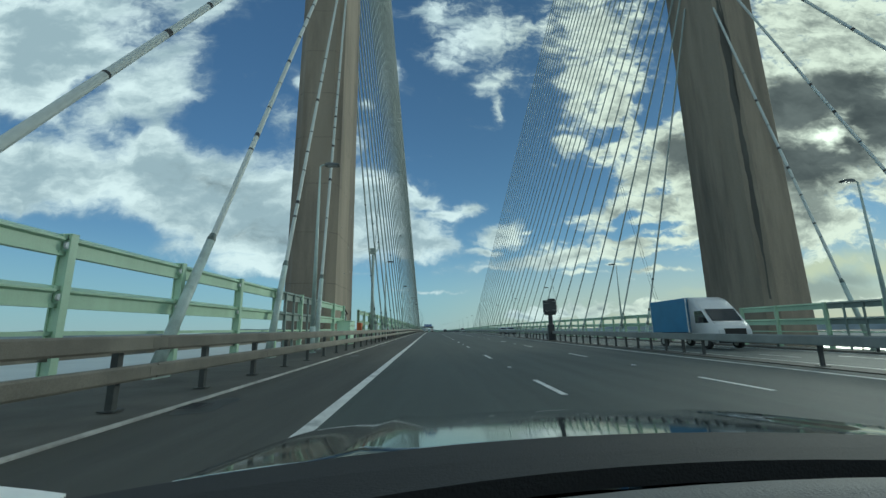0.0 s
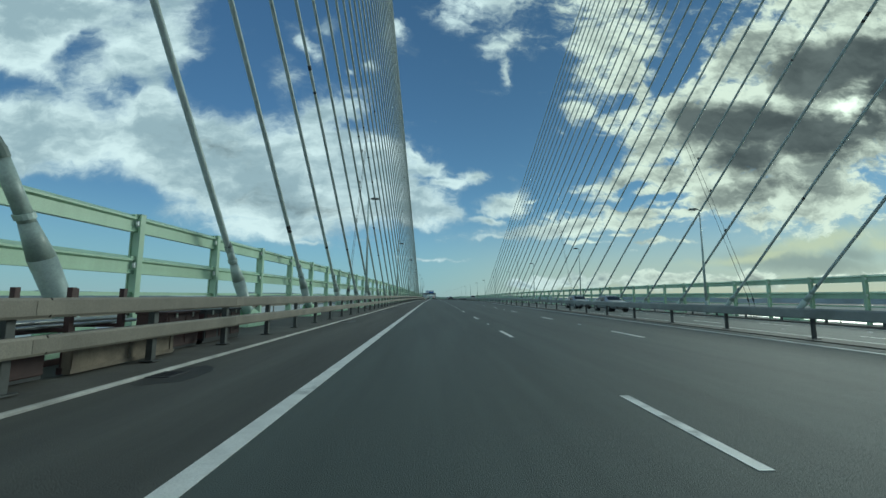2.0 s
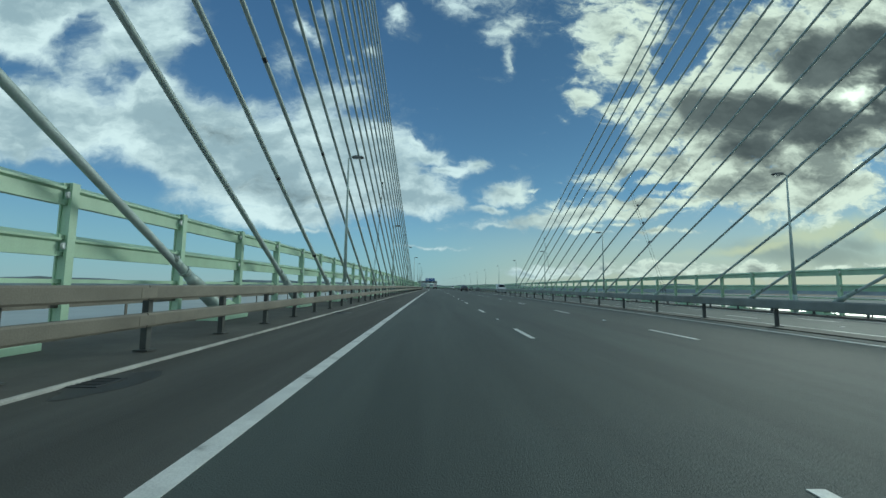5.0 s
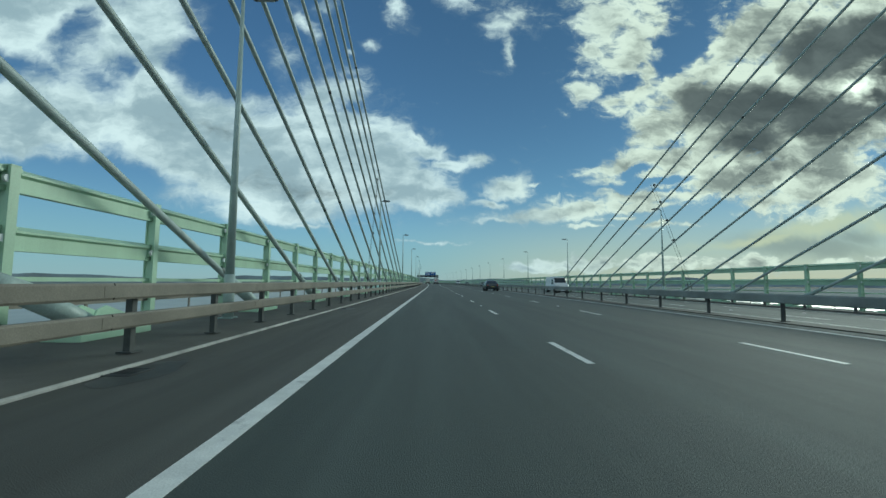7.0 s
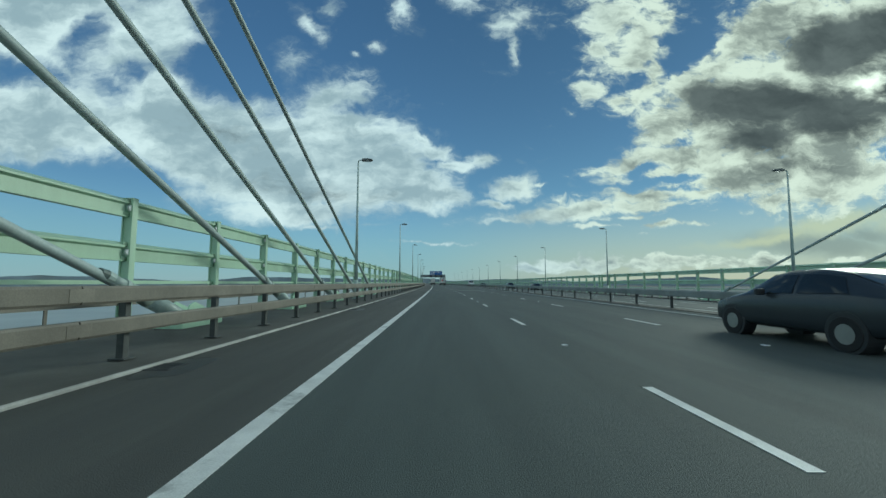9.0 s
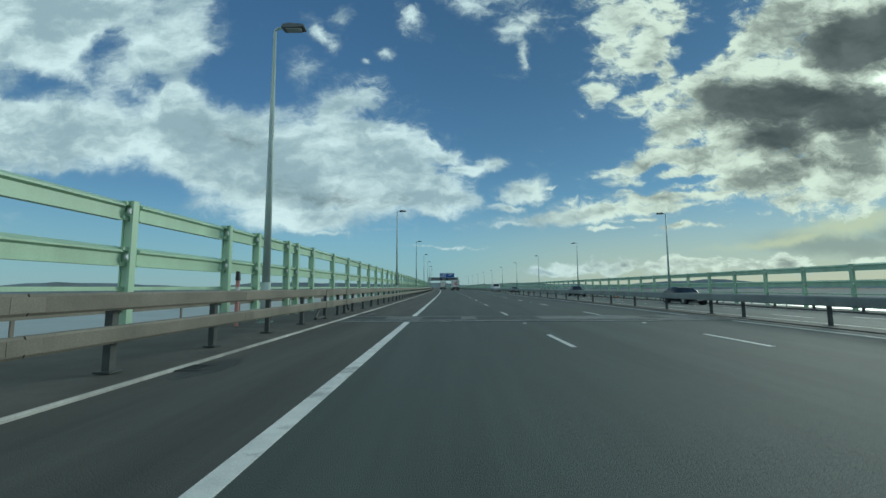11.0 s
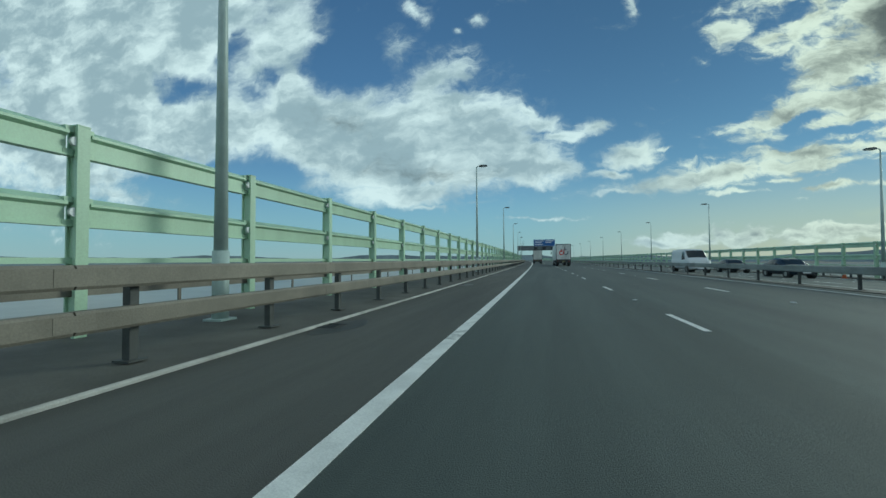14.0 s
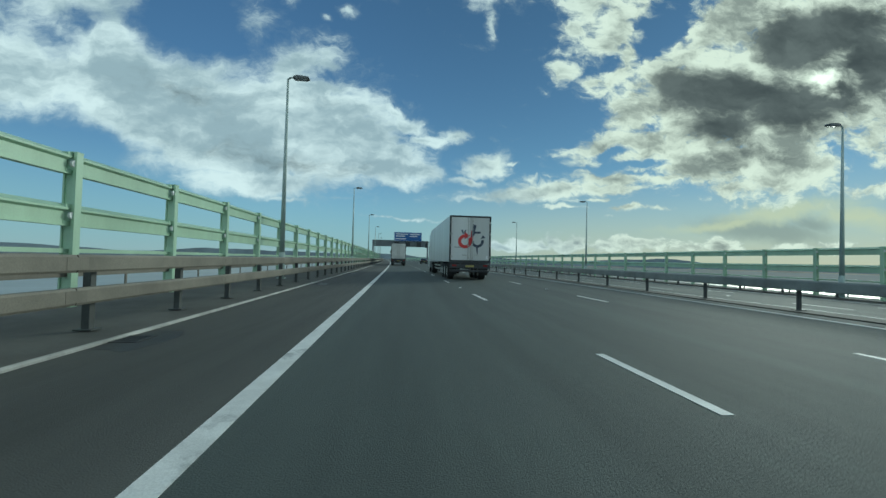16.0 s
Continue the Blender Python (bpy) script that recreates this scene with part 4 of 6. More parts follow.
# ---- stay cables ----
def stay(s, x, z_top, out, label, rear=False, sleeve=2.4):
    a = P(s, x, 0.09)
    top = P(PYLON_S, -8.7 if out < 0 else 29.8 if rear else 29.0, z_top)
    m = Matrix.Translation(a)
    c = thing("stay_cable", m, label, "stay cable", "stay cables left" if out < 0 else "stay cables right")
    d = (top - a)
    L = d.length
    d.normalize()
    pts = []
    for k in range(13):
        f = k / 12
        pts.append(d * (L * f) - Vector((0, 0, 0.010 * L * 4 * f * (1 - f) * 0.35)))
    bm = bmesh.new()
    n, r = 10, 0.097
    rings = []
    for k, p in enumerate(pts):
        q = (pts[min(k + 1, 12)] - pts[max(k - 1, 0)]).to_track_quat("Z", "Y")
        rings.append([bm.verts.new(p + q @ Vector((r * math.cos(2 * math.pi * i / n), r * math.sin(2 * math.pi * i / n), 0))) for i in range(n)])
    for u, v in zip(rings, rings[1:]):
        for i in range(n):
            bm.faces.new((u[i], u[(i + 1) % n], v[(i + 1) % n], v[i]))
    part("sheath", bm, CABLEPALE if rear else CABLE, c, smooth=True)
    if rear and L < 75:
        along = 6.6
        for k in range(9):
            along += random.uniform(0.9, 3.6)
            p = d * along - Vector((0, 0, 0.010 * L * 4 * (along / L) * (1 - along / L) * 0.35))
            part("tape_band", tubes((p, p + d * random.uniform(0.05, 0.26), 0.1), n=10), DARKCLAMP, c)
    for k in range(0 if rear else random.choice((0, 1, 1, 2, 3))):
        along = random.uniform(3.5, 0.45 * L)
        p = d * along - Vector((0, 0, 0.010 * L * 4 * (along / L) * (1 - along / L) * 0.35))
        part("tape_band", tubes((p, p + d * random.uniform(0.06, 0.3), 0.1), n=10), DARKCLAMP, c, "worn black tape")
    if rear:
        part("anchor_sleeve", tubes((d * -0.2, d * sleeve, 0.165, 0.13), n=14), SLEEVE, c, "pale grey-green anchor tube", smooth=True)
    else:
        part("anchor_sleeve", tubes((d * -0.2, d * 1.95, 0.165, 0.2), (d * 1.95, d * 2.6, 0.2, 0.125), (d * 2.6, d * sleeve, 0.125, 0.116), n=14), SLEEVE, c, "pale grey-green anchor tube that widens at its foot", smooth=True)
    part("sleeve_ring", tubes((d * 2.66, d * 2.76, 0.15), n=14), SLEEVE, c)
    part("collar", tubes((d * (sleeve - 0.02), d * (sleeve + 0.14), 0.13), n=12), COLLAR if sleeve > 3.5 else SLEEVE, c, "dark green-grey collar" if sleeve > 3.5 else "pale grey-green collar")
    part("boot", tubes((d * (sleeve + 0.14), d * (sleeve + 0.3), 0.122, 0.1), n=12), COLLAR, c, "dark tapered boot")
    part("base_plate", boxes((-0.25, 0.25, -0.35, 0.35, -0.02, 0.06)), SLEEVE, c)
    if not rear:
        for sx in (-0.24, 0.24):
            fin = bmesh.new()
            prism(fin, [(-0.85, -0.02), (0.45, -0.02), (0.45, 0.12), (0.1, 0.42), (-0.45, 0.62), (-0.65, 0.55), (-0.85, 0.2)], sx - 0.02, sx + 0.02, "x")
            part("anchor_plate", fin, MINT, c, "pale mint anchor plate")
        part("anchor_foot", boxes((-0.36, 0.36, -1.1, 0.7, -0.02, 0.12), bevel=0.015), MINT, c, "pale mint anchor foot")
    return c, a, d, L


def cable_top(i):
    return 36.0 + 2.45 * min(i, 8) + 1.6 * max(0, i - 8)


STAYS = {-1: [], 1: []}
for out, x, shift in ((-1, -6.65, 0.0), (1, 26.6, -0.5)):
    for i in range(30):
        s = 46.85 + shift + 7.26 * i
        z = cable_top(i) * (1.025 if out > 0 else 1.0)
        made = stay(s, x, z, out, "grey sheathed stay cable rising from the deck to the pylon", sleeve=3.7 if i < 2 else 3.1)
        STAYS[out].append(made)
    for i in range(12):
        stay(2 * PYLON_S - (47.15 + 7.26 * i), -7.0 if out < 0 else 28.05, 47.0 + 0.9 * i, out, "pale sheathed stay cable with dark tape bands rising to the pylon" if i < 6 else "pale sheathed stay cable rising to the pylon", True, 4.6)

# spacer clamps where the tie wires cross, and the ties themselves
def tie(s, x, lean, height, stays):
    t = thing("tie_wires", F(s, x, 0.09), "pair of thin dark tie wires clamped to the stays", "tie wire", "tie wires")
    for k, y in enumerate((0.0, 0.55)):
        w = part("wire", tubes(((0, y, 1.7), (0.0, y + lean * (height - 1.7) / 10.0, height), 0.016), n=6), DARKCLAMP, t)
        part("turnbuckle", tubes(((0, y - 0.1, 1.25), (0, y - 0.03, 1.5), 0.03, 0.07), ((0, y - 0.03, 1.5), (0, y, 1.75), 0.07, 0.02), n=8), DARKCLAMP, w)
        part("anchor_rod", tubes(((0, y - 0.25, 0.0), (0, y - 0.1, 1.3), 0.02), n=6), DARKCLAMP, w)
    for c, a, d, L in stays:
        # where the wire's line meets this stay
        base = P(s, x, 0.09)
        s0 = a.y - base.y
        k = d.z / d.y if abs(d.y) > 1e-4 else 0
        # stay: z = k*(y-s0); wire: y = lean*(z-1.7)/10
        den = 1 - k * lean / 10.0
        z = k * (-lean * 1.7 / 10.0 - s0) / den if abs(den) > 1e-4 else -1
        if 5.0 < z < height and k < 0:
            f = (z / d.z)
            h = F(s, x, 0.09).inverted() @ (a + d * f)
            part("clamp", tubes((h - d * 0.09, h + d * 0.09, 0.135), n=12), DARKCLAMP, t)


for s, lean, height in ((42.3, 3.4, 22), (79.3, 4.2, 18), (122.0, 4.8, 18), (166.6, 5.2, 15), (210.5, 5.2, 14)):
    tie(s, -6.9, lean, height, STAYS[-1])
    tie(s - 0.2, 26.85, lean, height, STAYS[1])

# ---- street lamps ----
def street_lamp(m, label):
    l = thing("street_lamp", m, label, "street lamp", "street lamps on the bridge")
    part("column", tubes(((0, 0, 0), (0, 0, 1.3), 0.15), ((0, 0, 1.3), (0, 0, 10.1), 0.128, 0.05), n=12), LAMPPOST, l, smooth=True)
    part("base_plate", boxes((-0.2, 0.2, -0.2, 0.2, -0.01, 0.03)), LAMPPOST, l)
    part("arm", tubes(((0, 0, 10.1), (0.12, 0, 10.2), 0.045), ((0.12, 0, 10.2), (0.5, 0, 10.22), 0.04), n=8), LAMPPOST, l)
    bm = bmesh.new()
    prism(bm, [(0.25, 10.16), (0.35, 10.12), (1.0, 10.14), (1.08, 10.19), (1.0, 10.27), (0.5, 10.32), (0.3, 10.27)], -0.16, 0.16, "y")
    bmesh.ops.bevel(bm, geom=list(bm.edges), offset=0.02, segments=1, affect="EDGES")
    h = part("lamp_head", bm, LAMPHEAD, l)
    part("lens", boxes((0.42, 0.95, -0.12, 0.12, 10.105, 10.125)), GLASSY, h)
    return l


first_lamp = street_lamp(F(17.7, -6.1, 0.09), "slim grey-green street lamp column with a flat head")
for k in range(-2, 19):
    if k:
        copy_thing(first_lamp, F(18.2 + 32.6 * k if k < 9 else 313.0 + 31.95 * (k - 9), -6.1, 0.09))
    copy_thing(first_lamp, F(18.8 + 32.57 * k, 26.25, 0.09, 180) if k < 9 else F(312.9 + 31.97 * (k - 9), 25.8, 0.09, 180))

# camera mast beside the pylon
mast = thing("camera_mast", F(40.1, -6.3, 0.09), "thick grey-green camera mast with a head on top", "camera mast")
part("column", tubes(((0, 0, 0), (0, 0, 9.3), 0.17, 0.15), n=10), LAMPPOST, mast, smooth=True)
part("base_plate", boxes((-0.3, 0.3, -0.3, 0.3, -0.01, 0.04)), LAMPPOST, mast)
part("head", boxes((-0.32, 0.32, -0.22, 0.22, 9.3, 9.85), bevel=0.03), LAMPPOST, mast)
part("top_plate", boxes((-0.4, 0.3, -0.28, 0.28, 9.85, 9.92)), LAMPPOST, mast)
part("bracket", tubes(((0.25, 0.1, 9.5), (0.55, 0.1, 9.95), 0.05), ((0.55, 0.1, 9.95), (0.55, 0.1, 10.5), 0.045)), LAMPPOST, mast)
part("camera_housing", tubes(((0.55, -0.12, 10.62), (0.55, 0.28, 10.68), 0.09), n=10), LAMPHEAD, mast)
part("aerial", tubes(((0.55, 0.1, 10.7), (0.55, 0.1, 11.2), 0.012), n=6), DARK, mast)

# matrix signal in the central reserve, seen from behind
sig = thing("matrix_signal", F(33.0, 10.9, 0.03), "dark grey matrix signal box on a post between the carriageways", "traffic signal")
part("post", boxes((-0.17, 0.17, -0.13, 0.13, 1.4, 2.3), bevel=0.04), DARK, sig)
part("skirt", boxes((-0.27, 0.27, -0.22, 0.22, 0, 1.42), bevel=0.06), DARK, sig)
part("box", boxes((-0.6, 0.6, -0.2, 0.2, 2.42, 3.6), bevel=0.1), DARK, sig)
part("top_cowl", boxes((-0.12, 0.5, -0.18, 0.18, 3.52, 3.74), bevel=0.06), DARK, sig)
part("bottom_cowl", boxes((-0.5, 0.5, -0.18, 0.18, 2.26, 2.5), bevel=0.06), DARK, sig)
for x0, x1, z in ((-0.58, -0.2, 3.3), (0.2, 0.56, 3.46), (-0.52, -0.1, 2.6), (0.16, 0.58, 2.66)):
    part("seam", boxes((x0, x1, -0.215, -0.19, z, z + 0.025)), STEELJ, sig)
for x in (-0.36, 0.36):
    for z in (2.36, 3.62):
        if z < 3 or x > 0:
            part("lantern", tubes(((x, -0.16, z), (x, -0.24, z), 0.075), n=12), BLACK, sig)

DARKRED = mat("faded_dark_red_steel", (0.052, 0.023, 0.022), 0.6, scale=4, var=0.25, bump=0.05)
# repair gear behind the barrier
crate = thing("timber_crate", F(53.05, -5.02, 0.09), "weathered brown timber crate standing before a steel stillage", "crate")
part("body", boxes((-0.06, 0.06, -1.1, 1.1, 0.0, 0.44)), TIMBER, crate)
for z in (0.01, 0.38):
    part("batten", boxes((0.06, 0.085, -1.11, 1.11, z, z + 0.06)), TIMBER, crate)
for y in (-1.05, 0.0, 1.05):
    part("upright", boxes((0.06, 0.08, y - 0.04, y + 0.04, 0.07, 0.38)), TIMBER, crate)
still = thing("steel_stillage", F(52.5, -5.5, 0.09), "dark red steel stillage with four corner posts behind the barrier", "stillage")
for x in (-0.4, 0.4):
    part("runner", boxes((x - 0.04, x + 0.04, -0.55, 0.55, 0.0, 0.09)), DARKRED, still)
    part("top_rail", boxes((x - 0.025, x + 0.025, -0.5, 0.5, 0.52, 0.58)), DARKRED, still)
    for y in (-0.48, 0.48):
        part("corner_post", boxes((x - 0.04, x + 0.04, y - 0.04, y + 0.04, 0.0, 1.21), bevel=0.006), DARKRED, still)
for y in (-0.48, 0.48):
    part("cross_bar", boxes((-0.37, 0.37, y - 0.03, y + 0.03, 0.575, 0.635)), DARKRED, still)


def scaffold_tubes(m, length, rows, label):
    """A pile of loose tubes in layers, each shoved a little out of line."""
    g = thing("scaffold_tubes", m, label, "scaffold tubes", "scaffold tubes on the verge")
    for z, count in enumerate(rows):
        for k in range(count):
            y = random.uniform(-0.18, 0.18)
            x = 0.062 * (k - count / 2 + 0.5) * 1.15
            part("tube", tubes(((x, y - length / 2, 0.03 + 0.056 * z), (x + random.uniform(-0.02, 0.02), y + length / 2, 0.03 + 0.056 * z), 0.028), n=8), STEELJ, g, smooth=True)
    return g


scaffold_tubes(F(51.9, -5.5, 0.72), 3.3, (6, 4), "pale galvanised scaffold tubes lying across a steel stillage")
scaffold_tubes(F(43.5, -5.3, 0.15), 2.1, (7, 6, 6, 5, 4), "pale galvanised scaffold tubes stacked on timber bearers")
for y in (-0.6, 0.6):
    g = thing("timber_bearer", F(43.5 + y, -5.3, 0.09), "dark squared timber bearer under the tubes", "timber", "timber bearers")
    part("beam", boxes((-0.3, 0.3, -0.07, 0.07, 0.0, 0.065), bevel=0.008), TIMBER, g)


def chest(m, w, h, length, label, body, front):
    """A low steel chest with a rimmed lid, panelled front, skids and clasps."""
    g = thing("steel_tool_box", m, label, "tool box", "tool boxes")
    part("body", boxes((-w / 2, w / 2, -length / 2, length / 2, 0.05, h), bevel=0.015), body, g)
    part("lid", boxes((-w / 2 - 0.02, w / 2 + 0.02, -length / 2 - 0.02, length / 2 + 0.02, h, h + 0.05), bevel=0.01), body, g)
    part("end_panel", boxes((-w / 2 + 0.03, w / 2 - 0.03, -length / 2 - 0.012, -length / 2, 0.1, h - 0.05)), front, g)
    n = max(1, round(length / 0.6))
    for k in range(n):
        y = -length / 2 + length * (k + 0.5) / n
        part("front_panel", boxes((w / 2, w / 2 + 0.012, y - 0.24 * length / n / 0.6, y + 0.24 * length / n / 0.6, 0.11, h - 0.06)), front, g)
        part("clasp", boxes((w / 2 + 0.012, w / 2 + 0.03, y - 0.03, y + 0.03, h - 0.08, h + 0.02)), STEELJ, g)
    for x in (-w / 2 + 0.06, w / 2 - 0.06):
        part("skid", boxes((x - 0.03, x + 0.03, -length / 2, length / 2, 0.0, 0.05)), DARK, g)
    return g


chest(F(42.15, -5.3, 0.085), 0.5, 0.40, 0.5, "small dark red steel tool box beside the stacked tubes", DARKRED, DARKRED)
chest(F(48.0, -5.4, 0.085), 0.55, 0.36, 3.3, "long low dark steel chest behind the barrier", DARK, DARK)
chest(F(50.85, -5.35, 0.085), 0.55, 0.46, 1.7, "dark red steel chest behind the barrier", DARKRED, DARKRED)
chest(F(54.85, -5.5, 0.085), 0.6, 0.72, 1.1, "tall dark red steel tool box behind the barrier", DARKRED, DARKRED)
chest(F(56.5, -5.5, 0.085), 0.6, 0.72, 1.7, "tall dark steel tool box behind the barrier", DARK, DARKRED)
# small power tool in a dark housing
tool = thing("portable_generator", F(41.5, -5.25, 0.085), "small dark generator with a carrying frame on the verge", "generator")
part("housing", tubes(((0, -0.26, 0.19), (0, 0.26, 0.19), 0.17), n=6), DARK, tool)
part("end_cover", tubes(((0, -0.29, 0.19), (0, -0.255, 0.19), 0.13), n=6), BLACK, tool)
for y in (-0.2, 0.2):
    part("frame_hoop", tubes(((-0.2, y, 0.0), (-0.2, y, 0.36), 0.016), ((-0.2, y, 0.36), (0.2, y, 0.36), 0.016), ((0.2, y, 0.36), (0.2, y, 0.0), 0.016), n=6), STEELJ, tool)
part("handle", tubes(((0, -0.2, 0.375), (0, 0.2, 0.375), 0.016), n=6), STEELJ, tool)
# pallets with sacks
for k in range(3):
    g = thing("timber_pallet", F(44.3, -6.1, 0.085 + 0.145 * k, 3.0 * k), "weathered timber pallet in a short stack on the verge", "pallet", "stacked pallets")
    for x in (-0.36, -0.18, 0.0, 0.18, 0.36):
        part("board", boxes((x - 0.06, x + 0.06, -0.6, 0.6, 0.12, 0.14)), TIMBER, g)
    for y in (-0.54, 0.0, 0.54):
        part("block", boxes((-0.42, 0.42, y - 0.05, y + 0.05, 0.0, 0.12)), TIMBER, g)
SACK = mat("pale_woven_sack", (0.62, 0.61, 0.56), 0.8, scale=9, var=0.15, bump=0.3, fine=160)
for k, y in enumerate((-0.3, 0.28)):
    g = thing("sandbag", F(44.3 + y, -6.1, 0.505, 20 * k), "pale woven sandbag slumped on a pallet", "sandbag", "sandbags")
    bm = bmesh.new()
    bmesh.ops.create_icosphere(bm, subdivisions=3, radius=1.0)
    for v in bm.verts:
        n = noise.fractal(v.co * 1.6 + Vector((k * 5, 2, 1)), 1.0, 2.0, 3)
        v.co = Vector((v.co.x * 0.3 * (1 + 0.2 * n), v.co.y * 0.26 * (1 + 0.2 * n), 0.1 + max(-0.1, v.co.z * 0.12 * (1 + 0.3 * n))))
    part("bag", bm, SACK, g, smooth=True)
    part("tied_end", tubes(((0.26, 0, 0.1), (0.4, 0.03, 0.13), 0.035, 0.06), n=8), SACK, g)
tarp = thing("tarpaulin_heap", F(210.6, -5.9, 0.09), "pale green tarpaulin thrown over gear on the verge", "tarpaulin")
bm = bmesh.new()
bmesh.ops.create_icosphere(bm, subdivisions=4, radius=1.0)
for q in bm.verts:
    n = noise.fractal(q.co * 1.7 + Vector((4, 1, 2)), 1.0, 2.0, 4)
    q.co = Vector((q.co.x * 0.5 * (1 + 0.25 * n), q.co.y * 1.5 * (1 + 0.2 * n), max(0.0, 0.02 + (q.co.z + 0.25) * 0.62 * (1 + 0.35 * n))))
part("sheet", bm, mat("pale_green_tarpaulin", (0.42, 0.60, 0.52), 0.5, scale=2, var=0.15, bump=0.2, fine=14), tarp, smooth=True)
part("rope", tubes(((-0.4, -0.5, 0.55), (0.42, -0.45, 0.5), 0.015), ((-0.4, 0.5, 0.55), (0.42, 0.55, 0.5), 0.015), n=6), DARK, tarp)
# hydrant post near the joint
hyd = thing("marker_post", F(277.8, -6.4, 0.09), "short red and white marker post with a dark cap", "marker post")
part("post", tubes(((0, 0, 0), (0, 0, 1.35), 0.06)), mat("pale_red_post", (0.5, 0.25, 0.22), 0.5), hyd)
part("cap", tubes(((0, 0, 1.35), (0, 0, 1.62), 0.075, 0.06)), DARK, hyd)
part("band", tubes(((0, 0, 1.0), (0, 0, 1.15), 0.065)), WHITECAR, hyd)

# cones left on the far shoulder
def traffic_cone(m, label):
    c = thing("traffic_cone", m, label, "traffic cone", "cones on the far shoulder")
    part("base", boxes((-0.2, 0.2, -0.2, 0.2, 0.0, 0.04), bevel=0.012), ORANGE, c)
    part("cone", tubes(((0, 0, 0.04), (0, 0, 0.6), 0.15, 0.035), n=14), ORANGE, c, smooth=True)
    part("band", tubes(((0, 0, 0.3), (0, 0, 0.46), 0.102, 0.07), n=14), WHITEP, c, "white reflective sleeve", smooth=True)
    return c


for s in (324.5, 379.4):
    traffic_cone(F(s - 1.0, 24.2, 0.0), "orange traffic cone with a white sleeve beside the barrier")

# ---- gantry ----
gan = thing("sign_gantry", F(526, 0, 0), "grey steel gantry over the road with a blue motorway sign", "gantry")
for x in (-7.55, X_MID):
    part("column", boxes((x - 0.25, x + 0.25, -0.35, 0.35, 0, 7.5), bevel=0.03), GANTRY, gan)
    part("base_plate", boxes((x - 0.4, x + 0.4, -0.5, 0.5, -0.01, 0.05)), GANTRY, gan)
for z0, z1 in ((5.35, 5.65), (7.2, 7.5)):
    for y in (-0.45, 0.35):
        part("chord", boxes((-7.3, X_MID - 0.25, y, y + 0.1, z0, z1)), GANTRY, gan)
part("walkway", boxes((-7.3, X_MID - 0.25, -0.34, 0.34, 5.66, 5.74)), DARK, gan)
part("back_panel", boxes((-7.3, X_MID - 0.25, 0.2, 0.26, 5.75, 7.19)), GANTRY, gan)
for k in range(10):
    x = -6.9 + 1.85 * k
    part("web", tubes(((x, -0.4, 5.65), (x + 0.92, -0.4, 7.2), 0.05), ((x + 0.92, -0.4, 7.2), (x + 1.85 if k < 9 else x + 1.1, -0.4, 5.65), 0.05), n=6), GANTRY, gan)
sg = part("sign_panel", boxes((-0.5, 8.9, -0.75, -0.6, 7.3, 10.3), bevel=0.02), SIGNBLUE, gan, "blue motorway direction sign")
for x0, x1, z in ((0.0, 4.2, 9.5), (0.0, 3.1, 8.8), (4.8, 8.2, 9.5), (4.8, 7.3, 8.8), (0.0, 3.6, 7.9)):
    part("text_bar", boxes((x0, x1, -0.77, -0.75, z, z + 0.32)), WHITEP, sg)
part("sign_border", boxes((-0.42, 8.82, -0.765, -0.75, 10.18, 10.23), (-0.42, 8.82, -0.765, -0.75, 7.37, 7.42), (-0.42, -0.37, -0.765, -0.75, 7.42, 10.18), (8.77, 8.82, -0.765, -0.75, 7.42, 10.18)), WHITEP, sg)
for x in (0.4, 4.2, 8.0):
    part("lane_signal", boxes((x - 0.75, x + 0.75, -0.72, -0.46, 5.5, 7.0), bevel=0.03), DARK, gan)

# ---- vehicles ----
def wheel(parent, x, y, r, w):
    t = part("tyre", wheel_bm(x, y, r, w), BLACK, parent, smooth=False)
    part("rim", tubes(((x - w / 2 - 0.005, y, r), (x + w / 2 + 0.005, y, r), r * 0.56), n=16), STEELJ, t)


def wheel_bm(x, y, r, w):
    bm = bmesh.new()
    for a, b, ra, rb in ((-w / 2, -w / 2 + 0.03, r * 0.93, r), (-w / 2 + 0.03, w / 2 - 0.03, r, r), (w / 2 - 0.03, w / 2, r, r * 0.93)):
        tube(bm, (x + a, y, r), (x + b, y, r), ra, rb, n=22)
    return bm


